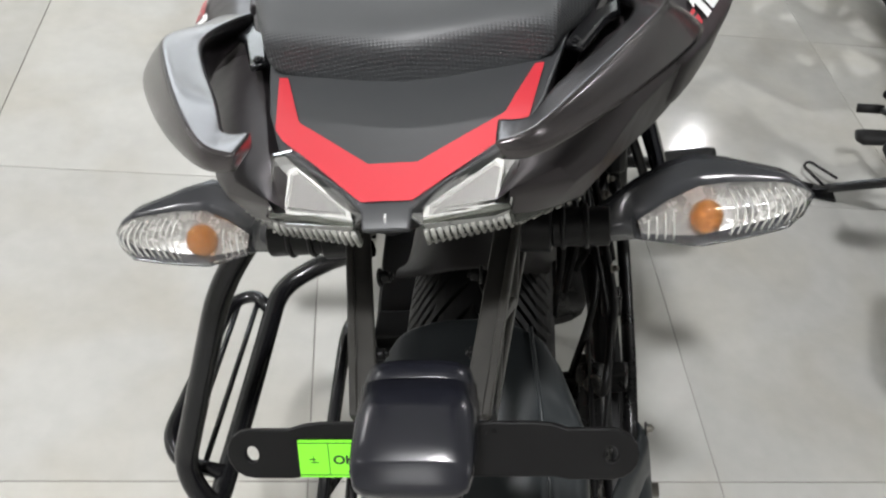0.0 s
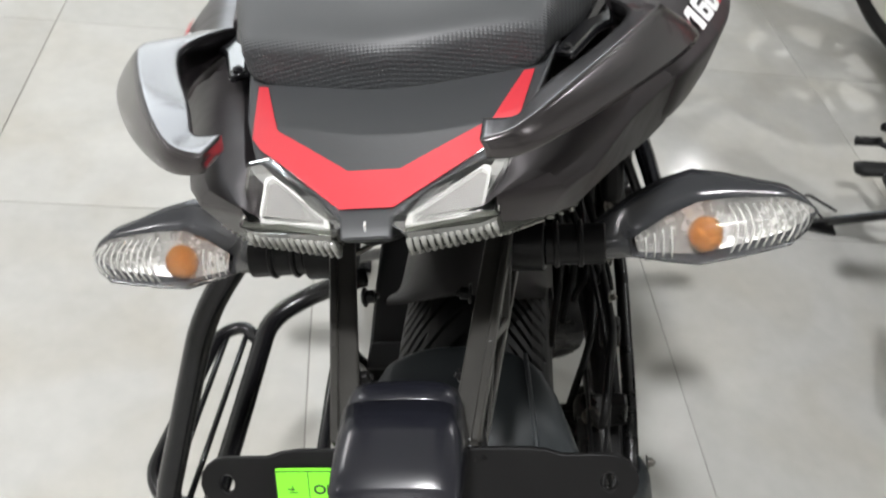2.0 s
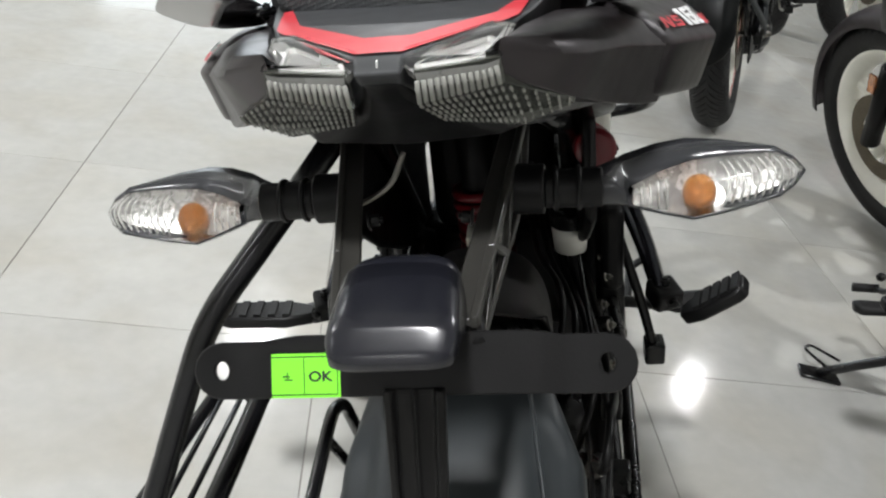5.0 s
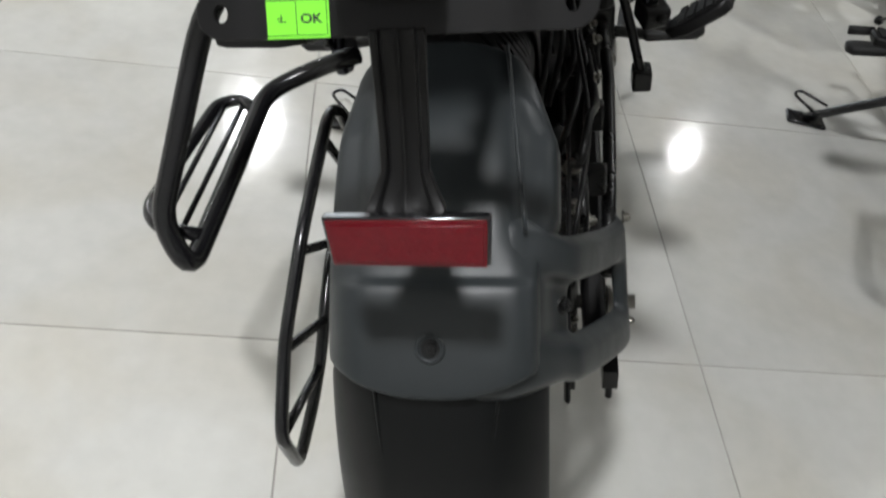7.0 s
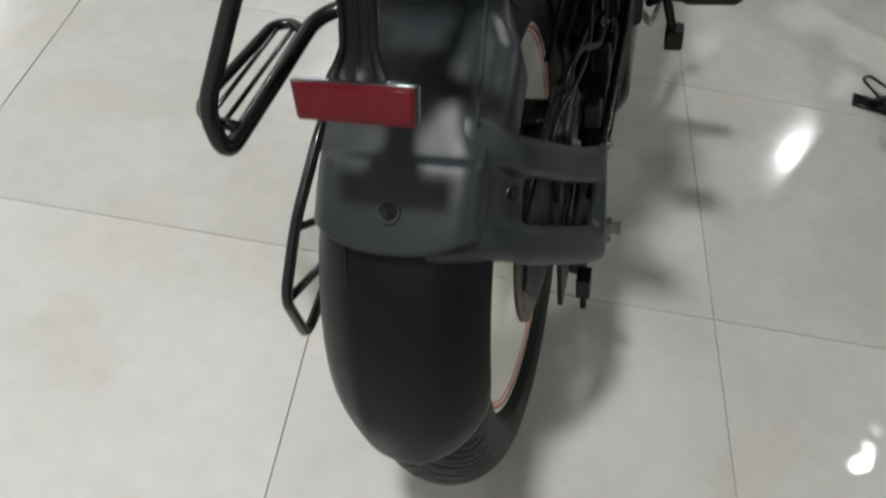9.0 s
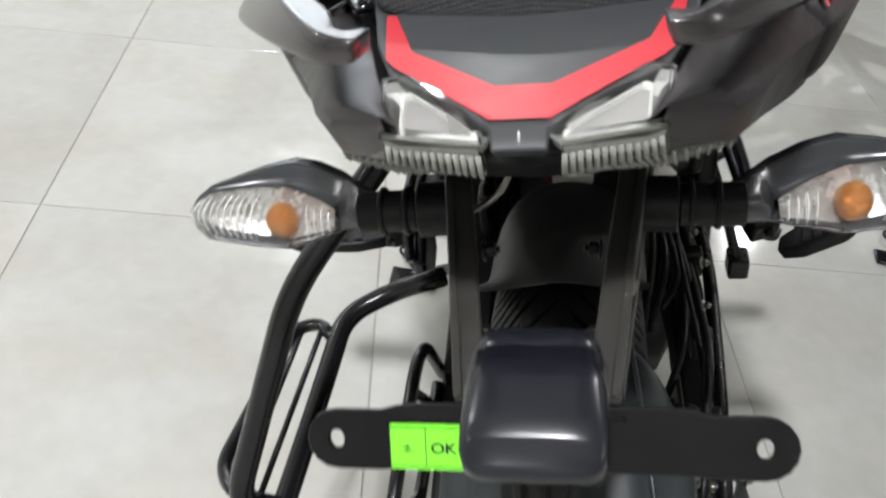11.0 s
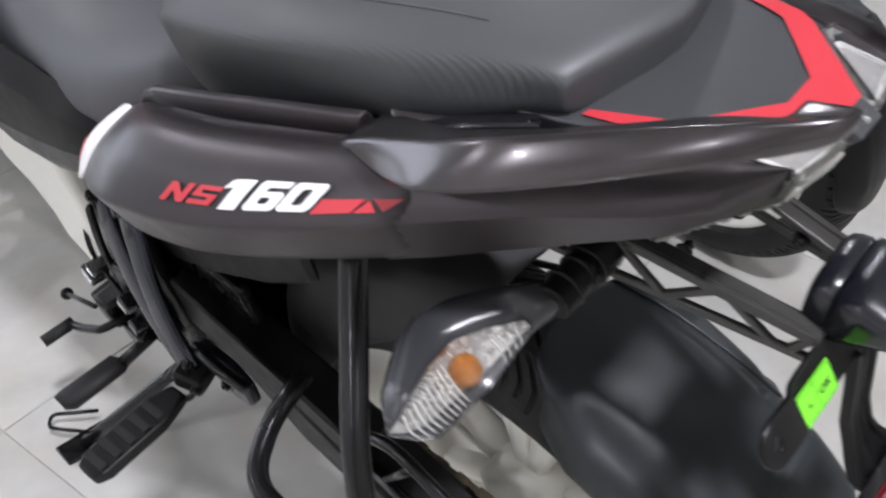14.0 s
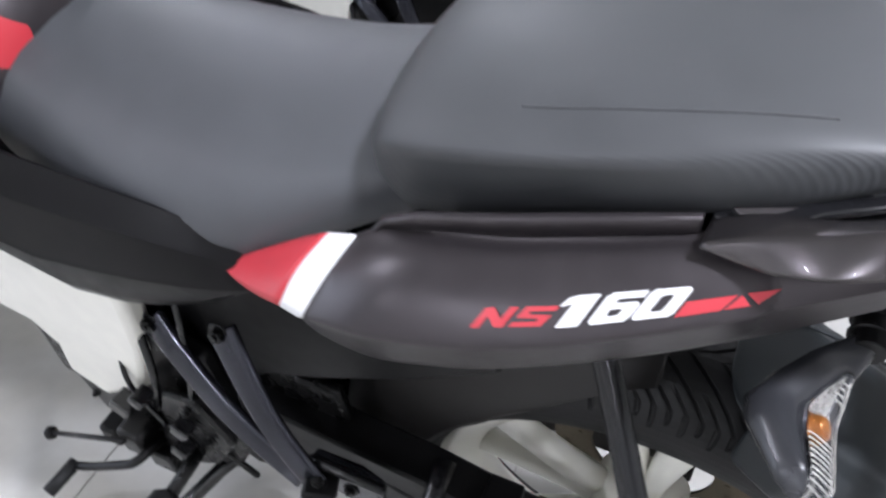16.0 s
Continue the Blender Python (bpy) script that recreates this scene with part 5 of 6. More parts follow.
    a, b = Vector((-0.004, 0.385, 0.43)), Vector((-0.012, 0.32, 0.66))
    pts = []
    for k in range(180):
        t = k / 179
        c = a.lerp(b, 0.15 + 0.50 * t)
        pts.append(c + Vector((math.cos(t * 44) * 0.027, math.sin(t * 44) * 0.027, 0)))
    sweep(bm, pts, 0.0058, 8)
    shock = empty_part("rear_shock", root, "rear shock absorber with a red spring")
    part("spring", bm, M_SPRING, shock, "red coil spring")
    bm = bmesh.new()
    rod(bm, a, b, 0.02)
    part("damper", bm, M_BLACK, shock)


def chassis(root):
    # subframe tubes under the tail
    for s in (-1, 1):
        tube("subframe_tube", [(s * 0.09, 0.5, 0.64), (s * 0.085, 0.2, 0.72), (s * 0.05, -0.05, 0.815)], 0.011, M_TUBE, root, "black subframe tube", 0.04)
        tube("subframe_strut", [(s * 0.095, 0.42, 0.50), (s * 0.085, 0.2, 0.70), (s * 0.055, 0.0, 0.80)], 0.010, M_TUBE, root, "black subframe strut", 0.04)
        # peg hanger: two flat arms meeting at the peg
        for nm, a, b in (("peg_hanger", (0.122, 0.472, 0.552), (0.178, 0.283, 0.474)), ("peg_hanger", (0.13, 0.373, 0.60), (0.180, 0.268, 0.484))):
            bm = bmesh.new()
            a, b = Vector((s * a[0], a[1], a[2])), Vector((s * b[0], b[1], b[2]))
            along = (b - a).normalized()
            wide = along.cross(Vector((s, 0, 0.45))).normalized()
            flat = along.cross(wide).normalized()
            rings = []
            for k in range(7):
                t = k / 6
                c = a.lerp(b, t) + Vector((s * 0.008, 0, -0.004)) * math.sin(math.pi * t)
                hw, hd = 0.0165 - 0.003 * t - 0.001 * math.sin(math.pi * t), 0.0055
                rings.append([c + wide * hw * p + flat * hd * q for p, q in ((-1, -0.4), (-0.7, -1), (0.7, -1), (1, -0.4), (1, 0.4), (0.7, 1), (-0.7, 1), (-1, 0.4))])
            loft(bm, rings)
            soften(part(nm, bm, M_HANGER, root, "black alloy footpeg hanger", smooth=False), 0.002, 2)
            bolt("hanger_bolt", a + Vector((s * 0.004, 0, 0)), (s, 0, 0.2), 0.0075, 0.008, root, M_ENGINE)
        bm = bmesh.new()
        block(bm, (-0.014, -0.016, -0.012), (0.016, 0.016, 0.012), pose(s * 0.182, 0.264, 0.479, 10, 0, 20))
        soften(part("peg_clevis", bm, M_BLACK, root, smooth=False), 0.004, 2)
        bolt("clevis_pin", (s * 0.182, 0.264, 0.489), (0.1 * s, 0, 1), 0.006, 0.008, root, M_ENGINE)
        bolt("clevis_pin", (s * 0.19, 0.25, 0.478), (0.2 * s, -1, 0), 0.005, 0.007, root, M_ENGINE)
        tube("peg_spring", [(s * 0.186, 0.258, 0.466), (s * 0.2, 0.262, 0.458), (s * 0.205, 0.272, 0.462)], 0.0035, M_ENGINE, root, "", 0.01)
        peg = empty_part("passenger_peg", root, "black alloy passenger footpeg with rubber ribs")
        a, b = (Vector((-0.2, 0.272, 0.468)), Vector((-0.307, 0.263, 0.476))) if s < 0 else (Vector((0.192, 0.22, 0.488)), Vector((0.246, 0.205, 0.532)))
        d = (b - a).normalized()
        side = d.cross(Vector((0, 0, 1))).normalized()
        upv = side.cross(d)
        L = (b - a).length
        bm = bmesh.new()
        slab(bm, [a + side * 0.010, a + d * L * 0.3 + side * 0.019, a + d * L * 0.88 + side * 0.018, b + side * 0.012, b - side * 0.012, a + d * L * 0.88 - side * 0.018, a + d * L * 0.3 - side * 0.019, a - side * 0.010], -upv * 0.014)
        soften(part("peg_body", bm, M_BLACK, peg, smooth=False), 0.003, 2)
        for k in range(5):
            c = a + d * L * (0.25 + 0.15 * k)
            bm = bmesh.new()
            slab(bm, [c + side * 0.014, c + d * 0.008 + side * 0.014, c + d * 0.008 - side * 0.014, c - side * 0.014], upv * 0.003)
            part("rubber_rib", bm, M_RUBBER, peg, smooth=False)
        # rider peg
        rp = empty_part("rider_peg", root, "black rubber rider footpeg")
        bm = bmesh.new()
        rings = []
        for k, (x, h, w) in enumerate(((0.2, 0.007, 0.009), (0.206, 0.0105, 0.016), (0.272, 0.0115, 0.017), (0.282, 0.008, 0.012))):
            rings.append([Vector((s * x, 0.47 + 0.012 * k / 3 + w * math.cos(t), 0.327 + h * math.sin(t))) for t in [2 * math.pi * j / 16 for j in range(16)]])
        part("peg_rubber", loft(bm, rings), M_RUBBER, rp)
        bm = bmesh.new()
        rod(bm, (s * 0.14, 0.465, 0.34), (s * 0.205, 0.47, 0.327), 0.008)
        part("peg_pin", bm, M_ENGINE, rp)
        # pivot plate
        bm = bmesh.new()
        slab(bm, [(s * 0.11, 0.42, 0.52), (s * 0.11, 0.52, 0.56), (s * 0.11, 0.56, 0.42), (s * 0.11, 0.52, 0.29), (s * 0.11, 0.44, 0.28), (s * 0.11, 0.4, 0.36)], (s * 0.022, 0, 0))
        soften(part("pivot_plate", bm, M_ENGINE, root, "black swingarm pivot plate", smooth=False), 0.006, 2)
        # cream main spar
        bm = bmesh.new()
        slab(bm, [(s * 0.115, 0.472, 0.61), (s * 0.115, 0.56, 0.66), (s * 0.1, 0.75, 0.72), (s * 0.085, 0.9, 0.78), (s * 0.085, 0.93, 0.68), (s * 0.1, 0.79, 0.56), (s * 0.112, 0.70, 0.485), (s * 0.114, 0.645, 0.482), (s * 0.115, 0.623, 0.455), (s * 0.115, 0.632, 0.40), (s * 0.115, 0.585, 0.37), (s * 0.115, 0.51, 0.432), (s * 0.115, 0.483, 0.51)], (s * 0.03, 0, 0))
        soften(part("frame_spar", bm, M_FRAME, root, "cream painted perimeter frame spar", smooth=False), 0.01, 3)


def leg_guards(root):
    for s in (-1, 1):
        tube("leg_guard", [(s * 0.1, 0.98, 0.40), (s * 0.25, 0.99, 0.41), (s * 0.262, 0.80, 0.53), (s * 0.258, 0.72, 0.60), (s * 0.24, 0.78, 0.66), (s * 0.12, 0.93, 0.70)], 0.0105, M_TUBE, root, "black tubular leg guard", 0.06)


def drivetrain(root):
    # gear lever and its linkage
    tube("gear_lever", [(-0.15, 0.515, 0.335), (-0.192, 0.525, 0.337), (-0.2, 0.6, 0.285), (-0.205, 0.632, 0.272)], 0.0055, M_BLACK, root, "black gear lever", 0.012)
    bm = bmesh.new()
    rod(bm, (-0.2, 0.633, 0.272), (-0.245, 0.636, 0.273), 0.0085)
    part("lever_rubber", bm, M_RUBBER, root)
    bm = bmesh.new()
    rod(bm, (-0.18, 0.54, 0.36), (-0.178, 0.695, 0.262), 0.0032)
    bmesh.ops.create_uvsphere(bm, u_segments=12, v_segments=8, radius=0.009, matrix=pose(-0.178, 0.699, 0.259))
    part("gear_linkage", bm, M_BLACK, root)
    # mount of the passenger peg with its rolled upper edge, cables beside the pivot
    bm = bmesh.new()
    slab(bm, [(-0.163, y, z) for y, z in ((0.285, 0.488), (0.235, 0.490), (0.212, 0.474), (0.215, 0.442), (0.245, 0.427), (0.278, 0.440))], (0.014, 0, 0))
    soften(part("peg_mount", bm, M_HANGER, root, "black alloy passenger peg mount", smooth=False), 0.004, 2)
    tube("mount_edge", [(-0.160, 0.285, 0.480), (-0.166, 0.272, 0.496), (-0.168, 0.240, 0.499), (-0.162, 0.208, 0.482)], 0.0055, M_TUBE, root, smooth_path=True)
    bolt("mount_bolt", (-0.163, 0.245, 0.457), (-1, 0, 0.1), 0.006, 0.006, root, M_ENGINE)
    for a, b, c, r in (((-0.118, 0.50, 0.58), (-0.148, 0.475, 0.49), (-0.14, 0.52, 0.37), 0.0045), ((-0.112, 0.44, 0.60), (-0.14, 0.43, 0.51), (-0.15, 0.455, 0.40), 0.0035), ((-0.116, 0.53, 0.53), (-0.15, 0.52, 0.46), (-0.155, 0.49, 0.39), 0.003)):
        tube("control_cable", [a, b, c], r, M_TUBE, root, smooth_path=True)
    for y, z, h in ((0.455, 0.415, 0.022), (0.50, 0.445, 0.018), (0.535, 0.41, 0.026), (0.475, 0.355, 0.02)):
        bm = bmesh.new()
        block(bm, (-0.012, -h / 2, -h / 3), (0.012, h / 2, h / 3), pose(-0.158, y, z, 25, 10, 0))
        soften(part("cable_clamp", bm, M_GLOSSBLACK, root, smooth=False), 0.003, 2)
    # engine, as far as it shows
    engine = empty_part("engine", root, "black finned engine")
    def lump(name, lo, hi, parent, r=0.008, material=M_ENGINE, label="", m=None):
        return soften(part(name, block(bmesh.new(), lo, hi, m), material, parent, label, smooth=False), r, 3)
    lump("crankcase", (-0.105, 0.5, 0.27), (0.105, 0.74, 0.44), engine, 0.02)
    lump("clutch_cover", (0.1, 0.56, 0.28), (0.135, 0.7, 0.41), engine, 0.014)
    for k in range(7):
        lump("cooling_fin", (-0.085, 0.66 + 0.01 * k, 0.44 + 0.026 * k), (0.085, 0.82 + 0.008 * k, 0.452 + 0.026 * k), engine, 0.003)
    lump("cylinder", (-0.07, 0.68, 0.44), (0.07, 0.82, 0.63), engine, 0.01)
    lump("guard_bracket", (-0.122, 0.10, 0.395), (-0.085, 0.135, 0.437), root, 0.003, M_BLACK)
    # sprocket cover with its screws, heel plate and switch beside the left footpeg
    bm = bmesh.new()
    slab(bm, [(-0.132, y, z) for y, z in ((0.47, 0.30), (0.455, 0.37), (0.49, 0.43), (0.56, 0.445), (0.63, 0.42), (0.655, 0.36), (0.635, 0.29), (0.56, 0.262))], (0.03, 0, 0))
    soften(part("sprocket_cover", bm, M_ENGINE, engine, "black sprocket cover", smooth=False), 0.009, 3)
    for y, z in ((0.487, 0.33), (0.51, 0.418), (0.61, 0.41), (0.632, 0.33), (0.57, 0.285)):
        bolt("cover_bolt", (-0.132, y, z), (-1, 0, 0), 0.004, 0.005, engine, M_ENGINE)
    bm = bmesh.new()
    slab(bm, [(-0.152, y, z) for y, z in ((0.40, 0.40), (0.43, 0.47), (0.475, 0.46), (0.505, 0.37), (0.52, 0.32), (0.475, 0.305), (0.44, 0.33))], (0.012, 0, 0))
    soften(part("heel_plate", bm, M_ENGINE, root, "black heel plate", smooth=False), 0.004, 2)
    for y, z in ((0.445, 0.445), (0.49, 0.33), (0.43, 0.395)):
        bolt("heel_bolt", (-0.152, y, z), (-1, 0, 0), 0.0045, 0.006, root, M_ENGINE)
    lump("stand_switch", (-0.168, 0.50, 0.285), (-0.14, 0.535, 0.32), root, 0.004)
    lump("linkage_boss", (-0.175, 0.525, 0.315), (-0.13, 0.56, 0.36), root, 0.006)
    lump("linkage_boss", (-0.168, 0.58, 0.29), (-0.125, 0.605, 0.325), root, 0.005)
    tube("stand_spring", [(-0.125, 0.43, 0.31), (-0.145, 0.47, 0.26), (-0.165, 0.5, 0.215)], 0.005, M_ENGINE, root, "", 0.03)
    tube("drain_hose", [(-0.115, 0.56, 0.47), (-0.14, 0.52, 0.42), (-0.138, 0.46, 0.36), (-0.125, 0.42, 0.27)], 0.004, M_BLACK, root, smooth_path=True)
    # black slabs added under the seat: they close the dark gaps against the floor
    for s in (-1, 1):
        bm = bmesh.new()
        slab(bm, [(s * 0.094, y, z) for y, z in ((0.13, 0.735), (0.12, 0.645), (0.2, 0.585), (0.3, 0.525), (0.4, 0.475), (0.53, 0.45), (0.55, 0.62), (0.45, 0.705))], (s * 0.01, 0, 0))
        soften(part("gap_filler", bm, M_BLACK, root, "black filler slab closing the dark gap under the seat", smooth=False), 0.005, 2)
    # added black slab that keeps the bright floor out of the bracket window
    lump("floor_mask", (0.094, -0.05, 0.225), (0.1, 0.17, 0.34), root, 0.002, M_BLACK)
    # plates added at the pivot to cover the bright floor behind the hangers
    for s in (-1, 1):
        bm = bmesh.new()
        slab(bm, [(s * 0.086, y, z) for y, z in ((0.27, 0.37), (0.29, 0.50), (0.4, 0.50), (0.5, 0.44), (0.52, 0.30), (0.44, 0.24), (0.34, 0.27))], (s * 0.014, 0, 0))
        soften(part("pivot_filler", bm, M_ENGINE, root, "black filler plate added at the swingarm pivot", smooth=False), 0.005, 2)
    # rear brake fittings between hugger and swingarm on the right
    lump("caliper_bracket", (0.076, -0.05, 0.335), (0.1, 0.09, 0.425), root, 0.012)
    lump("caliper_body", (0.078, -0.035, 0.415), (0.108, 0.05, 0.465), root, 0.01, M_ENGINE, "black brake caliper with zinc fittings")
    bolt("bleed_screw", (0.094, -0.03, 0.462), (0.1, -0.2, 1), 0.004, 0.012, root)
    bolt("banjo_bolt", (0.093, 0.02, 0.465), (0, 0, 1), 0.006, 0.009, root)
    bolt("caliper_bolt", (0.108, -0.015, 0.435), (1, 0, 0), 0.005, 0.006, root)
    tube("brake_line", [(0.093, 0.02, 0.472), (0.1, -0.01, 0.50), (0.108, 0.03, 0.515), (0.118, 0.12, 0.47), (0.112, 0.25, 0.455), (0.1, 0.4, 0.46)], 0.0038, M_BLACK, root, smooth_path=True)
    tube("sensor_wire", [(0.085, -0.02, 0.42), (0.088, -0.075, 0.44), (0.1, -0.04, 0.49), (0.11, 0.08, 0.48), (0.1, 0.2, 0.5), (0.09, 0.35, 0.55)], 0.0024, M_BLACK, root, smooth_path=True)
    tube("torque_arm", [(0.128, -0.02, 0.37), (0.134, 0.1, 0.40), (0.138, 0.25, 0.425), (0.13, 0.4, 0.43)], 0.007, M_ENGINE, root, "", 0.04)
    for y, z in ((0.06, 0.415), (0.14, 0.432), (0.24, 0.445)):
        lump("hose_clip", (0.108, y - 0.008, z - 0.012), (0.128, y + 0.008, z + 0.02), root, 0.003)
    bm = bmesh.new()
    rod(bm, (0.087, 0.289, 0.525), (0.087, 0.289, 0.556), 0.017, 24, 0.020)
    reservoir = part("brake_reservoir", bm, M_FRAME, root, "cream brake fluid reservoir with a black cap")
    bm = bmesh.new()
    rod(bm, (0.087, 0.289, 0.556), (0.087, 0.289, 0.572), 0.0225, 24)
    soften(part("cap", bm, M_ENGINE, reservoir, "black cap"), 0.002, 2)
    bm = bmesh.new()
    rod(bm, (0.106, 0.165, 0.692), (0.106, 0.25, 0.664), 0.018, 24)
    soften(part("shock_canister", bm, M_SPRING, root, "red gas canister of the shock absorber"), 0.005, 3)
    for y, z, r in ((0.18, 0.50, 0.004), (0.22, 0.53, 0.003), (0.26, 0.47, 0.004), (0.15, 0.475, 0.0035), (0.31, 0.50, 0.004)):
        bolt("fitting", (0.118, y, z), (1, -0.3, 0.3), r, 0.006, root)
    tube("breather_hose", [(0.087, 0.289, 0.525), (0.1, 0.26, 0.48), (0.115, 0.3, 0.43), (0.13, 0.35, 0.43)], 0.005, M_BLACK, root, smooth_path=True)
    tube("rear_harness", [(0.06, 0.05, 0.72), (0.09, 0.15, 0.66), (0.1, 0.24, 0.6), (0.105, 0.36, 0.55), (0.09, 0.45, 0.5)], 0.006, M_BLACK, root, smooth_path=True)
    lump("shock_link", (-0.014, 0.19, 0.583), (0.022, 0.222, 0.598), root, 0.004, M_FRAME, "cream shock absorber link")
    tube("lamp_wire", [(-0.050, -0.094, 0.776), (-0.034, -0.090, 0.781), (-0.022, -0.085, 0.788), (-0.014, -0.078, 0.803)], 0.0016, M_STEEL, root, "grey indicator wire", smooth_path=True)
    lump("peg_bracket", (0.12, 0.3, 0.46), (0.145, 0.38, 0.56), root, 0.008, M_BLACK)
    tube("brake_hanger", [(0.14, 0.40, 0.50), (0.172, 0.385, 0.40), (0.191, 0.3815, 0.322), (0.196, 0.39, 0.30)], 0.006, M_ENGINE, root, "", 0.04)
    lump("brake_stub", (0.18, 0.37, 0.30), (0.205, 0.40, 0.33), root, 0.004)
    lump("master_cylinder", (0.118, 0.33, 0.36), (0.15, 0.37, 0.45), root, 0.008)
    lump("reservoir_bracket", (0.12, 0.40, 0.43), (0.15, 0.46, 0.49), root, 0.006)
    tube("brake_pedal_rod", [(0.15, 0.35, 0.37), (0.158, 0.42, 0.31), (0.165, 0.52, 0.285)], 0.0045, M_STEEL, root, "", 0.03)
    tube("brake_pedal", [(0.15, 0.50, 0.30), (0.175, 0.54, 0.29), (0.19, 0.66, 0.27), (0.225, 0.69, 0.272)], 0.006, M_BLACK, root, "black brake pedal", 0.02)
    bm = bmesh.new()
    block(bm, (-0.075, 0.42, 0.48), (0.075, 0.53, 0.70))
    soften(part("airbox", bm, M_BLACK, root, smooth=False), 0.02, 3)
    tube("exhaust", [(0.03, 0.82, 0.5), (0.05, 0.9, 0.35), (0.05, 0.8, 0.2), (0.03, 0.55, 0.19)], 0.019, M_ENGINE, root, "black exhaust pipe under the engine", 0.07)
    bm = bmesh.new()
    rings = []
    for y, w, h in ((0.66, 0.04, 0.03), (0.62, 0.1, 0.05), (0.4, 0.105, 0.058), (0.32, 0.07, 0.04)):
        rings.append([Vector((0.03 + w * math.cos(t), y, 0.205 + h * math.sin(t))) for t in [2 * math.pi * j / 20 for j in range(20)]])
    part("silencer", loft(bm, rings), M_ENGINE, root, "black underbelly silencer")
    # centre clutter: cables and brackets behind the engine
    for k in range(5):
        x = 0.06 + 0.012 * k
        tube("cable", [(x, 0.12 + 0.03 * k, 0.44), (x + 0.015, 0.2, 0.52 - 0.02 * k), (x - 0.01, 0.34, 0.50), (x - 0.02, 0.46, 0.56)], 0.0035, M_BLACK, root, smooth_path=True)
    # unseen block beside the silencer, added to stop a lamp's reflection in the floor
    lump("reflection_block", (0.05, 0.46, 0.13), (0.115, 0.74, 0.25), root, 0.03, M_ENGINE, "unseen black block added against a lamp's floor reflection")
    # side stand, bike-local from the floor point
    lean = Matrix.Rotation(radians(-LEAN), 4, "Y")
    foot = lean @ Vector((-0.30, 0.615, 0.012))
    top = Vector((-0.11, 0.47, 0.25))
    st = empty_part("side_stand", root, "black steel side stand, folded out")
    bm = bmesh.new()
    sweep(bm, bend([top, top.lerp(foot, 0.55) + Vector((-0.008, 0, 0)), foot], 0.05), 0.0095, 12)
    part("stand_leg", bm, M_TUBE, st)
    pts = [lean @ Vector(q) for q in ((-0.335, 0.60, 0.001), (-0.335, 0.64, 0.001), (-0.26, 0.64, 0.001), (-0.255, 0.60, 0.001))]
    bm = bmesh.new()
    slab(bm, pts, lean.to_3x3() @ Vector((0, 0, 0.008)))
    soften(part("stand_foot", bm, M_TUBE, st, smooth=False), 0.002, 1)
    pts = [lean @ Vector(q) for q in ((-0.29, 0.61, 0.03), (-0.33, 0.655, 0.035), (-0.315, 0.675, 0.035), (-0.265, 0.63, 0.04))]
    part("stand_tang", sweep(bmesh.new(), bend(pts, 0.012), 0.003, 8), M_TUBE, st)


def saree_guard(root):
    g = empty_part("saree_guard", root, "black tubular saree guard with a foot step")
    tube("guard_loop", [(-0.0850, 0.0650, 0.760), (-0.130, 0.0305, 0.7105), (-0.187, -0.0125, 0.650), (-0.249, -0.082, 0.500), (-0.228, -0.104, 0.462), (-0.221, 0.02, 0.470),
                        (-0.216, 0.135, 0.477), (-0.17, 0.162, 0.485), (-0.12, 0.165, 0.50)], 0.0097, M_TUBE, g, "", 0.03)
    tube("step_loop", [(-0.220, 0.105, 0.476), (-0.242, 0.129, 0.474), (-0.264, 0.117, 0.476), (-0.287, -0.035, 0.472), (-0.268, -0.062, 0.474), (-0.226, -0.07, 0.472)], 0.0065, M_TUBE, g, "", 0.018)
    for a, b in (((-0.236, 0.125, 0.475), (-0.244, -0.066, 0.474)), ((-0.255, 0.12, 0.476), (-0.263, -0.06, 0.475))):
        bm = bmesh.new()
        rod(bm, a, b, 0.0028, 8)
        part("step_rod", bm, M_TUBE, g)
    # lower chain-side guard
    h = empty_part("lower_guard", root, "black tubular ladder guard beside the rear wheel")
    tube("guard_tube", [(-0.13, 0.13, 0.40), (-0.128, 0.085, 0.49), (-0.126, 0.045, 0.515), (-0.132, -0.075, 0.482), (-0.144, -0.150, 0.424), (-0.146, -0.207, 0.372), (-0.158, -0.176, 0.277),
                        (-0.15, -0.125, 0.30), (-0.138, -0.10, 0.345), (-0.134, -0.075, 0.375), (-0.132, -0.03, 0.40), (-0.128, 0.10, 0.42)], 0.0058, M_TUBE, h, "", 0.02)
    for a, b in (((-0.129, 0.02, 0.508), (-0.128, 0.07, 0.425)), ((-0.133, -0.09, 0.472), (-0.130, -0.01, 0.405)), ((-0.145, -0.155, 0.42), (-0.134, -0.08, 0.372)), ((-0.147, -0.2, 0.365), (-0.14, -0.105, 0.335))):
        bm = bmesh.new()
        rod(bm, a, b, 0.0045, 8)
        part("rung", bm, M_TUBE, h)


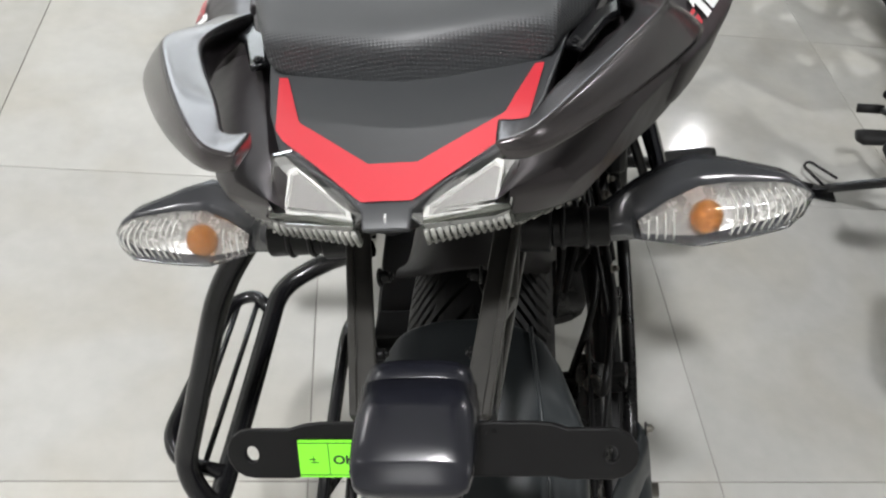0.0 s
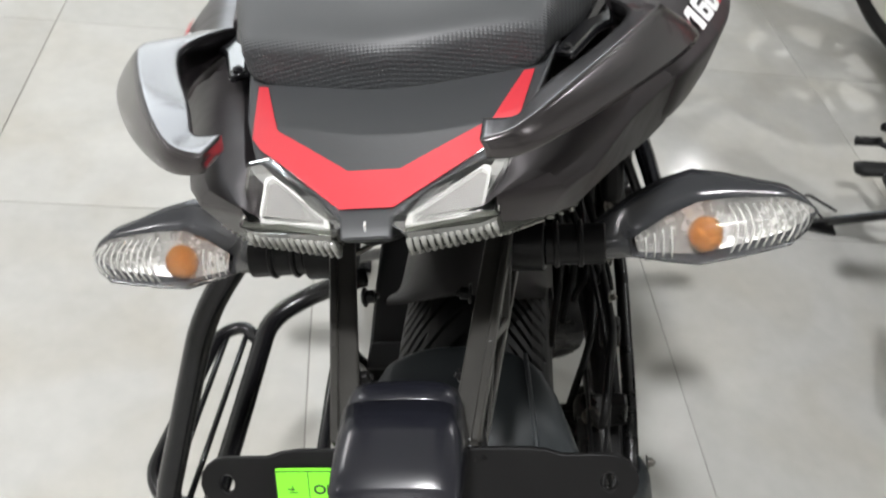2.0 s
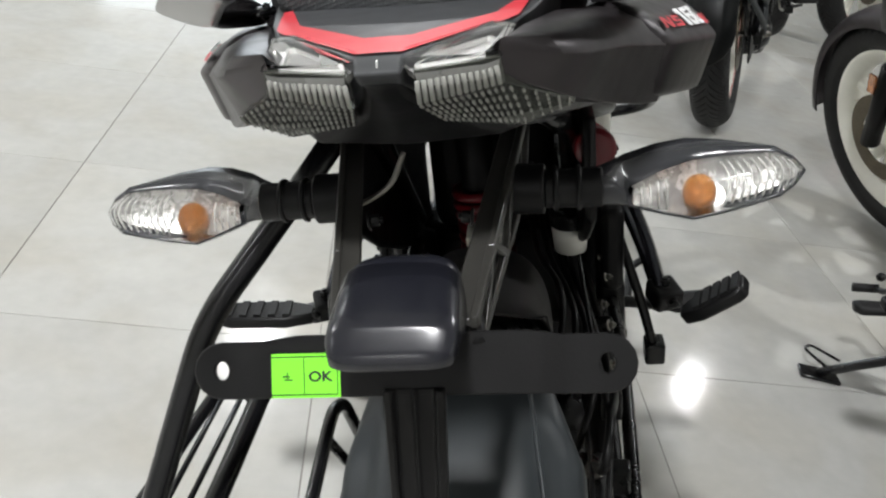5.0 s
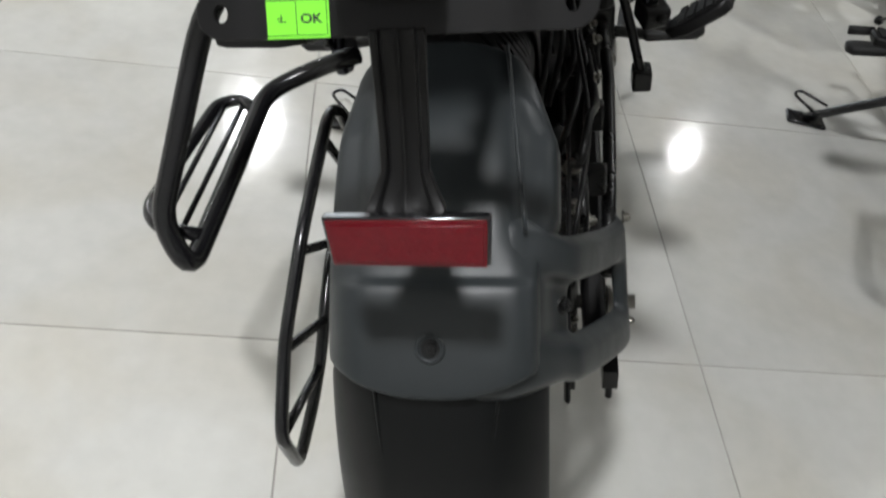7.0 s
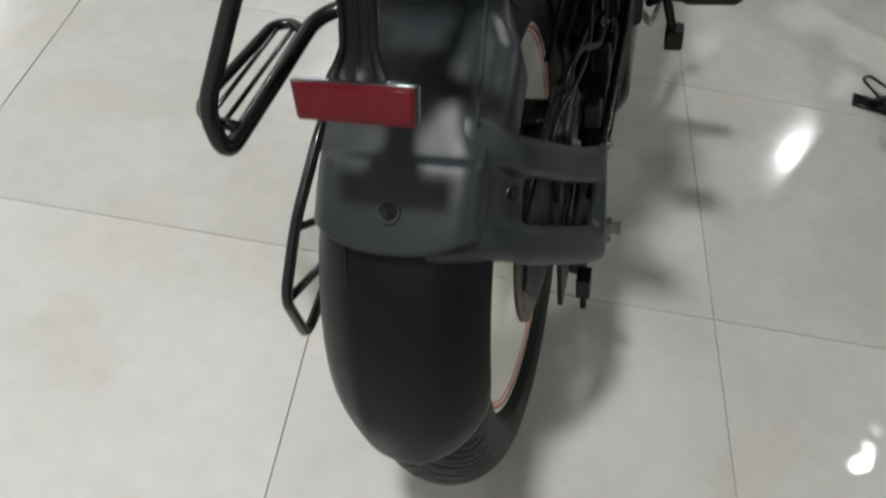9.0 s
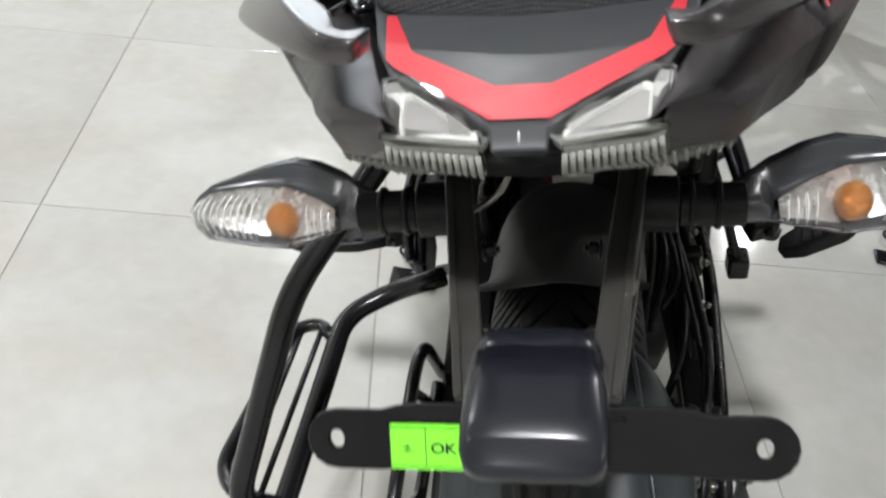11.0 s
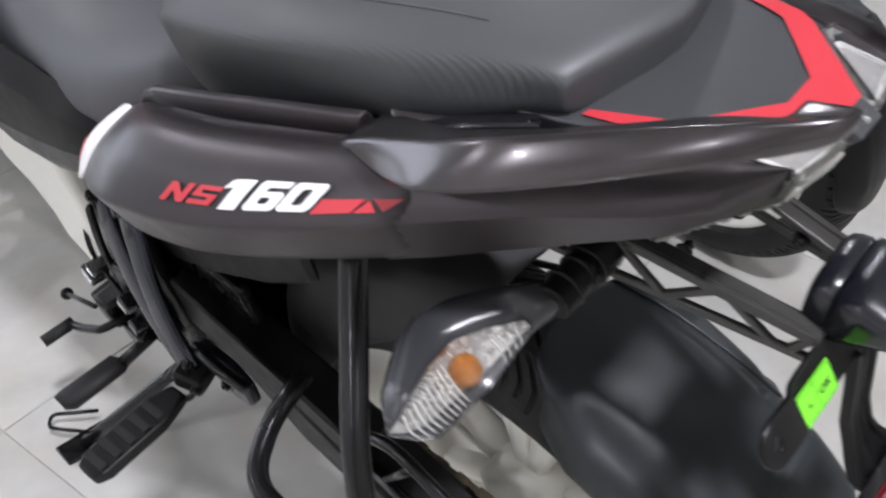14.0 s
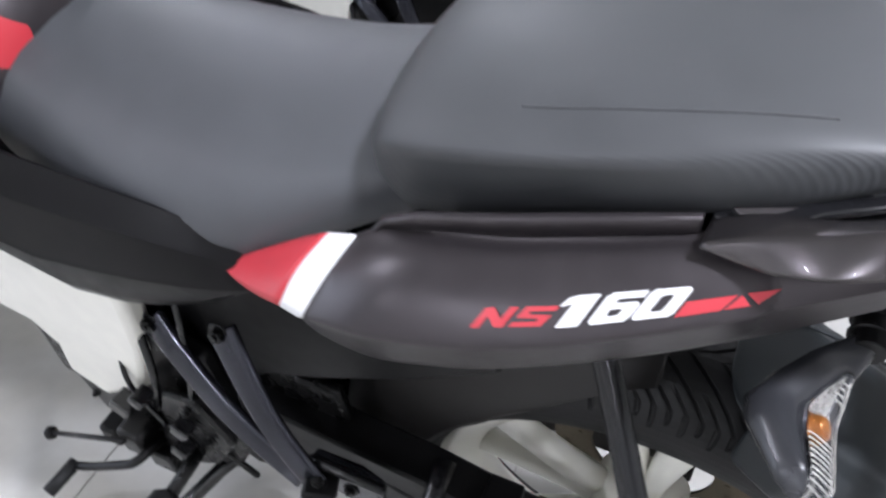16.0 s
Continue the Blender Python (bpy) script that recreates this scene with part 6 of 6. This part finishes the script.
def front_end(root):
    # knee covers below the seat
    for s in (-1, 1):
        bm = bmesh.new()
        rows = []
        for y, zt, zm, zb, x in ((0.285, 0.722, 0.714, 0.706, 0.140), (0.32, 0.738, 0.703, 0.684, 0.148), (0.36, 0.745, 0.693, 0.655, 0.153), (0.41, 0.753, 0.683, 0.629, 0.157), (0.46, 0.757, 0.675, 0.611, 0.160), (0.52, 0.763, 0.668, 0.604, 0.163), (0.57, 0.775, 0.68, 0.626, 0.166), (0.64, 0.80, 0.72, 0.65, 0.17), (0.75, 0.85, 0.77, 0.69, 0.175), (0.86, 0.88, 0.80, 0.73, 0.17)):
            rows.append(flip([(x - 0.024, y, zt), (x - 0.010, y, zt - 0.3 * (zt - zm)), (x - 0.006, y, zt - 0.34 * (zt - zm)), (x, y, zm + 0.006), (x + 0.002, y, zm), (x - 0.008, y, zm - 0.003), (x - 0.008, y, zb + 0.3 * (zm - zb)), (x - 0.016, y, zb), (x - 0.05, y, zb - 0.01)], s))
        ob = part("knee_cover", loft(bm, rows, closed=False, caps=False), M_KNEE, root, "matt black knee cover")
        thick(ob, 0.004)
        soften(ob, 0.001, 2)
    bm = bmesh.new()
    rings = []
    for y, w, zb, zt in ((0.54, 0.085, 0.72, 0.83), (0.58, 0.115, 0.72, 0.87), (0.66, 0.15, 0.73, 0.93), (0.78, 0.165, 0.75, 0.96), (0.9, 0.15, 0.78, 0.95), (0.99, 0.11, 0.82, 0.94), (1.04, 0.06, 0.84, 0.91)):
        right = [Vector((w * 0.8, y, zb)), Vector((w, y, zb + (zt - zb) * 0.3)), Vector((w * 0.97, y, zb + (zt - zb) * 0.62)), Vector((w * 0.7, y, zb + (zt - zb) * 0.92)), Vector((w * 0.3, y, zt))]
        rings.append(right + [Vector((-q.x, q.y, q.z)) for q in right[::-1]])
    bm = loft(bm, rings)
    bm.faces.ensure_lookup_table()
    for k, f in enumerate(bm.faces):
        if k < 50 and k % 10 in (2, 6):
            f.material_index = 1
    subd(part("fuel_tank", bm, (M_SATIN, M_RED), root, "dark grey fuel tank with red flashes"), 2)
    steer = Matrix.Translation((0, 1.22, 0.75)) @ Matrix.Rotation(radians(24), 4, "X") @ Matrix.Rotation(radians(24), 4, "Z") @ Matrix.Rotation(radians(-24), 4, "X") @ Matrix.Translation((0, -1.22, -0.75))
    ax = Vector((0, 1.36, 0.302))
    wheel(root, "front_wheel", steer @ ax, 0.30, 0.05, 0.216, steer.to_3x3().to_4x4(), -1)
    for s in (-1, 1):
        bm = bmesh.new()
        rod(bm, steer @ Vector((s * 0.09, 1.36, 0.302)), steer @ Vector((s * 0.09, 1.27, 0.52)), 0.024)
        rod(bm, steer @ Vector((s * 0.09, 1.27, 0.52)), steer @ Vector((s * 0.09, 1.11, 0.9)), 0.017)
        part("fork_leg", bm, M_BLACK, root, "black front fork leg")
        bm = bmesh.new()
        slab(bm, [steer @ Vector((s * 0.1145, y, z)) for y, z in ((1.30, 0.455), (1.325, 0.46), (1.31, 0.51), (1.285, 0.505))], steer.to_3x3() @ Vector((s * 0.006, 0, 0)))
        soften(part("fork_reflector", bm, M_BULB, root, "amber fork reflector", smooth=False), 0.002, 2)
        tube("handlebar", [steer @ Vector((0, 1.07, 0.96)), steer @ Vector((s * 0.12, 1.06, 1.0)), steer @ Vector((s * 0.36, 0.97, 1.0))], 0.011, M_TUBE, root, "black handlebar", 0.05)
        bm = bmesh.new()
        rod(bm, steer @ Vector((s * 0.24, 1.015, 1.0)), steer @ Vector((s * 0.37, 0.965, 1.0)), 0.017)
        part("grip_rubber", bm, M_RUBBER, root)
    bm = bmesh.new()
    rod(bm, (0, 1.11, 0.70), (0, 1.03, 0.90), 0.03, 20)
    part("headstock", bm, M_ENGINE, root, "black steering head")
    for y, z in ((1.095, 0.94), (1.155, 0.77)):
        bm = bmesh.new()
        slab(bm, [steer @ Vector(q) for q in ((-0.115, y + 0.03, z), (0.115, y + 0.03, z), (0.06, y - 0.07, z - 0.02), (-0.06, y - 0.07, z - 0.02))], (0, 0, -0.022))
        soften(part("fork_clamp", bm, M_ENGINE, root, "black fork clamp", smooth=False), 0.006, 2)
    tube("down_tube", [(0, 1.06, 0.72), (0, 0.98, 0.5), (0, 0.86, 0.36), (0, 0.72, 0.27)], 0.02, M_ENGINE, root, "black frame down tube", 0.06)
    for s in (-1, 1):
        bm = bmesh.new()
        rows = []
        for y, x, zt, zb in ((0.86, 0.15, 0.90, 0.74), (0.94, 0.165, 0.92, 0.68), (1.02, 0.165, 0.90, 0.64), (1.09, 0.15, 0.84, 0.64), (1.13, 0.135, 0.76, 0.66)):
            rows.append(flip([(x - 0.05, y, zt), (x - 0.008, y, zt - 0.02), (x, y, zt * 0.6 + zb * 0.4), (x - 0.006, y, zb + 0.02), (x - 0.03, y, zb)], s))
        thick(part("tank_shroud", loft(bm, rows, closed=False, caps=False), M_SATIN, root, "dark grey tank shroud"), 0.005)
    bm = bmesh.new()
    rings = []
    for y, w, h in ((1.02, 0.05, 0.012), (1.04, 0.07, 0.022), (1.10, 0.072, 0.026), (1.13, 0.055, 0.016)):
        rings.append([steer @ Vector((w * math.cos(t), y + 0.02, 1.02 + h * math.sin(t))) for t in [2 * math.pi * k / 16 for k in range(16)]])
    part("dial_cluster", loft(bm, rings), M_BLACK, root, "black instrument cluster")
    bm = bmesh.new()
    rows = []
    for a in [-60 + 8 * k for k in range(20)]:
        t = radians(a)
        rows.append([steer @ Vector((x, 1.36 + (0.325 - d) * math.sin(t), 0.302 + (0.325 - d) * math.cos(t))) for x, d in ((-0.062, 0.04), (-0.055, 0.012), (-0.03, 0), (0, -0.002), (0.03, 0), (0.055, 0.012), (0.062, 0.04))])
    thick(part("front_fender", loft(bm, rows, closed=False, caps=False), M_SATIN, root, "dark grey front fender"), 0.003)
    bm = bmesh.new()
    rings = []
    for y, w, z0, z1 in ((1.02, 0.07, 0.86, 0.97), (1.08, 0.1, 0.84, 1.0), (1.18, 0.11, 0.78, 1.03), (1.28, 0.08, 0.76, 0.96), (1.33, 0.04, 0.79, 0.9)):
        rings.append([steer @ Vector((x, y, z)) for x, z in ((-w, z0 + 0.03), (-w, z1 - 0.05), (-w * 0.5, z1), (w * 0.5, z1), (w, z1 - 0.05), (w, z0 + 0.03), (w * 0.4, z0), (-w * 0.4, z0))])
    subd(part("headlamp_cowl", loft(bm, rings), M_SATIN, root, "dark grey headlamp cowl"), 1)


def motorcycle():
    root = tagged(new("motorcycle"), "dark grey motorcycle with red decals leaning on its side stand", "motorcycle", "parked motorcycles")
    seats(root)
    tail(root)
    for s in (-1, 1):
        side_body(root, s)
        side_lettering(root, s)
        grab_rail(root, s)
        indicator(root, s)
    plate_holder(root)
    fenders(root)
    running_gear(root)
    chassis(root)
    drivetrain(root)
    saree_guard(root)
    front_end(root)
    root.matrix_world = pose(0, 0, 0, 0, LEAN, 0)
    return root


BIKE = motorcycle()
for x, y, turn in ((0.84, 0.25, -6), (0.66, 2.26, -18), (1.62, 3.75, -50)):
    other = copy_thing(BIKE, pose(x, y, 0, 0, 0, turn) @ pose(0, 0, 0, 0, LEAN, 0))
    tagged(other, "dark motorcycle with cream wheels parked on its side stand")
leg_guards(BIKE)

# ---------------------------------------------------------------- floor tiles
grid = pose(GRID_AT[0], GRID_AT[1], 0, 0, 0, GRID_TURN)
floor = part("floor", block(bmesh.new(), (X0 - 0.2, Y0 - 0.2, -0.1), (X1 + 0.2, Y1 + 0.2, -0.0025)), M_GROUT, None, smooth=False)
tagged(floor, "polished beige floor tiles with dark grout joints", "floor", "", "structure")


def tile_bm(bm, i, j):
    g, c, t = 0.0009, 0.0007, 0.6
    x0, x1, y0, y1 = i * t + g, (i + 1) * t - g, j * t + g, (j + 1) * t - g
    a = [bm.verts.new((x, y, -0.004)) for x, y in ((x0, y0), (x1, y0), (x1, y1), (x0, y1))]
    b = [bm.verts.new((x, y, -0.0008)) for x, y in ((x0, y0), (x1, y0), (x1, y1), (x0, y1))]
    d = [bm.verts.new((x, y, 0)) for x, y in ((x0 + c, y0 + c), (x1 - c, y0 + c), (x1 - c, y1 - c), (x0 + c, y1 - c))]
    for p, q in ((a, b), (b, d)):
        for k in range(4):
            bm.faces.new((p[k], p[(k + 1) % 4], q[(k + 1) % 4], q[k]))
    bm.faces.new(d)


one = bmesh.new()
tile_bm(one, 0, 0)
near = part("tile", one, M_TILE, floor, smooth=False)
tile_mesh = near.data
near.matrix_local = grid
rest = bmesh.new()
for i in range(-13, 13):
    for j in range(-10, 22):
        c = grid @ Vector(((i + 0.5) * 0.6, (j + 0.5) * 0.6, 0))
        if not (X0 + 0.42 < c.x < X1 - 0.42 and Y0 + 0.42 < c.y < Y1 - 0.42):
            continue
        if (i, j) == (0, 0):
            continue
        if -5 <= i <= 5 and -3 <= j <= 9:
            ob = new("tile", tile_mesh)
            ob.parent = floor
            ob.matrix_local = grid @ Matrix.Translation((i * 0.6, j * 0.6, 0))
        else:
            tile_bm(rest, i, j)
far = part("far_tiles", rest, M_TILE, floor, smooth=False)
far.matrix_local = grid
tagged(far, kind="stuff")
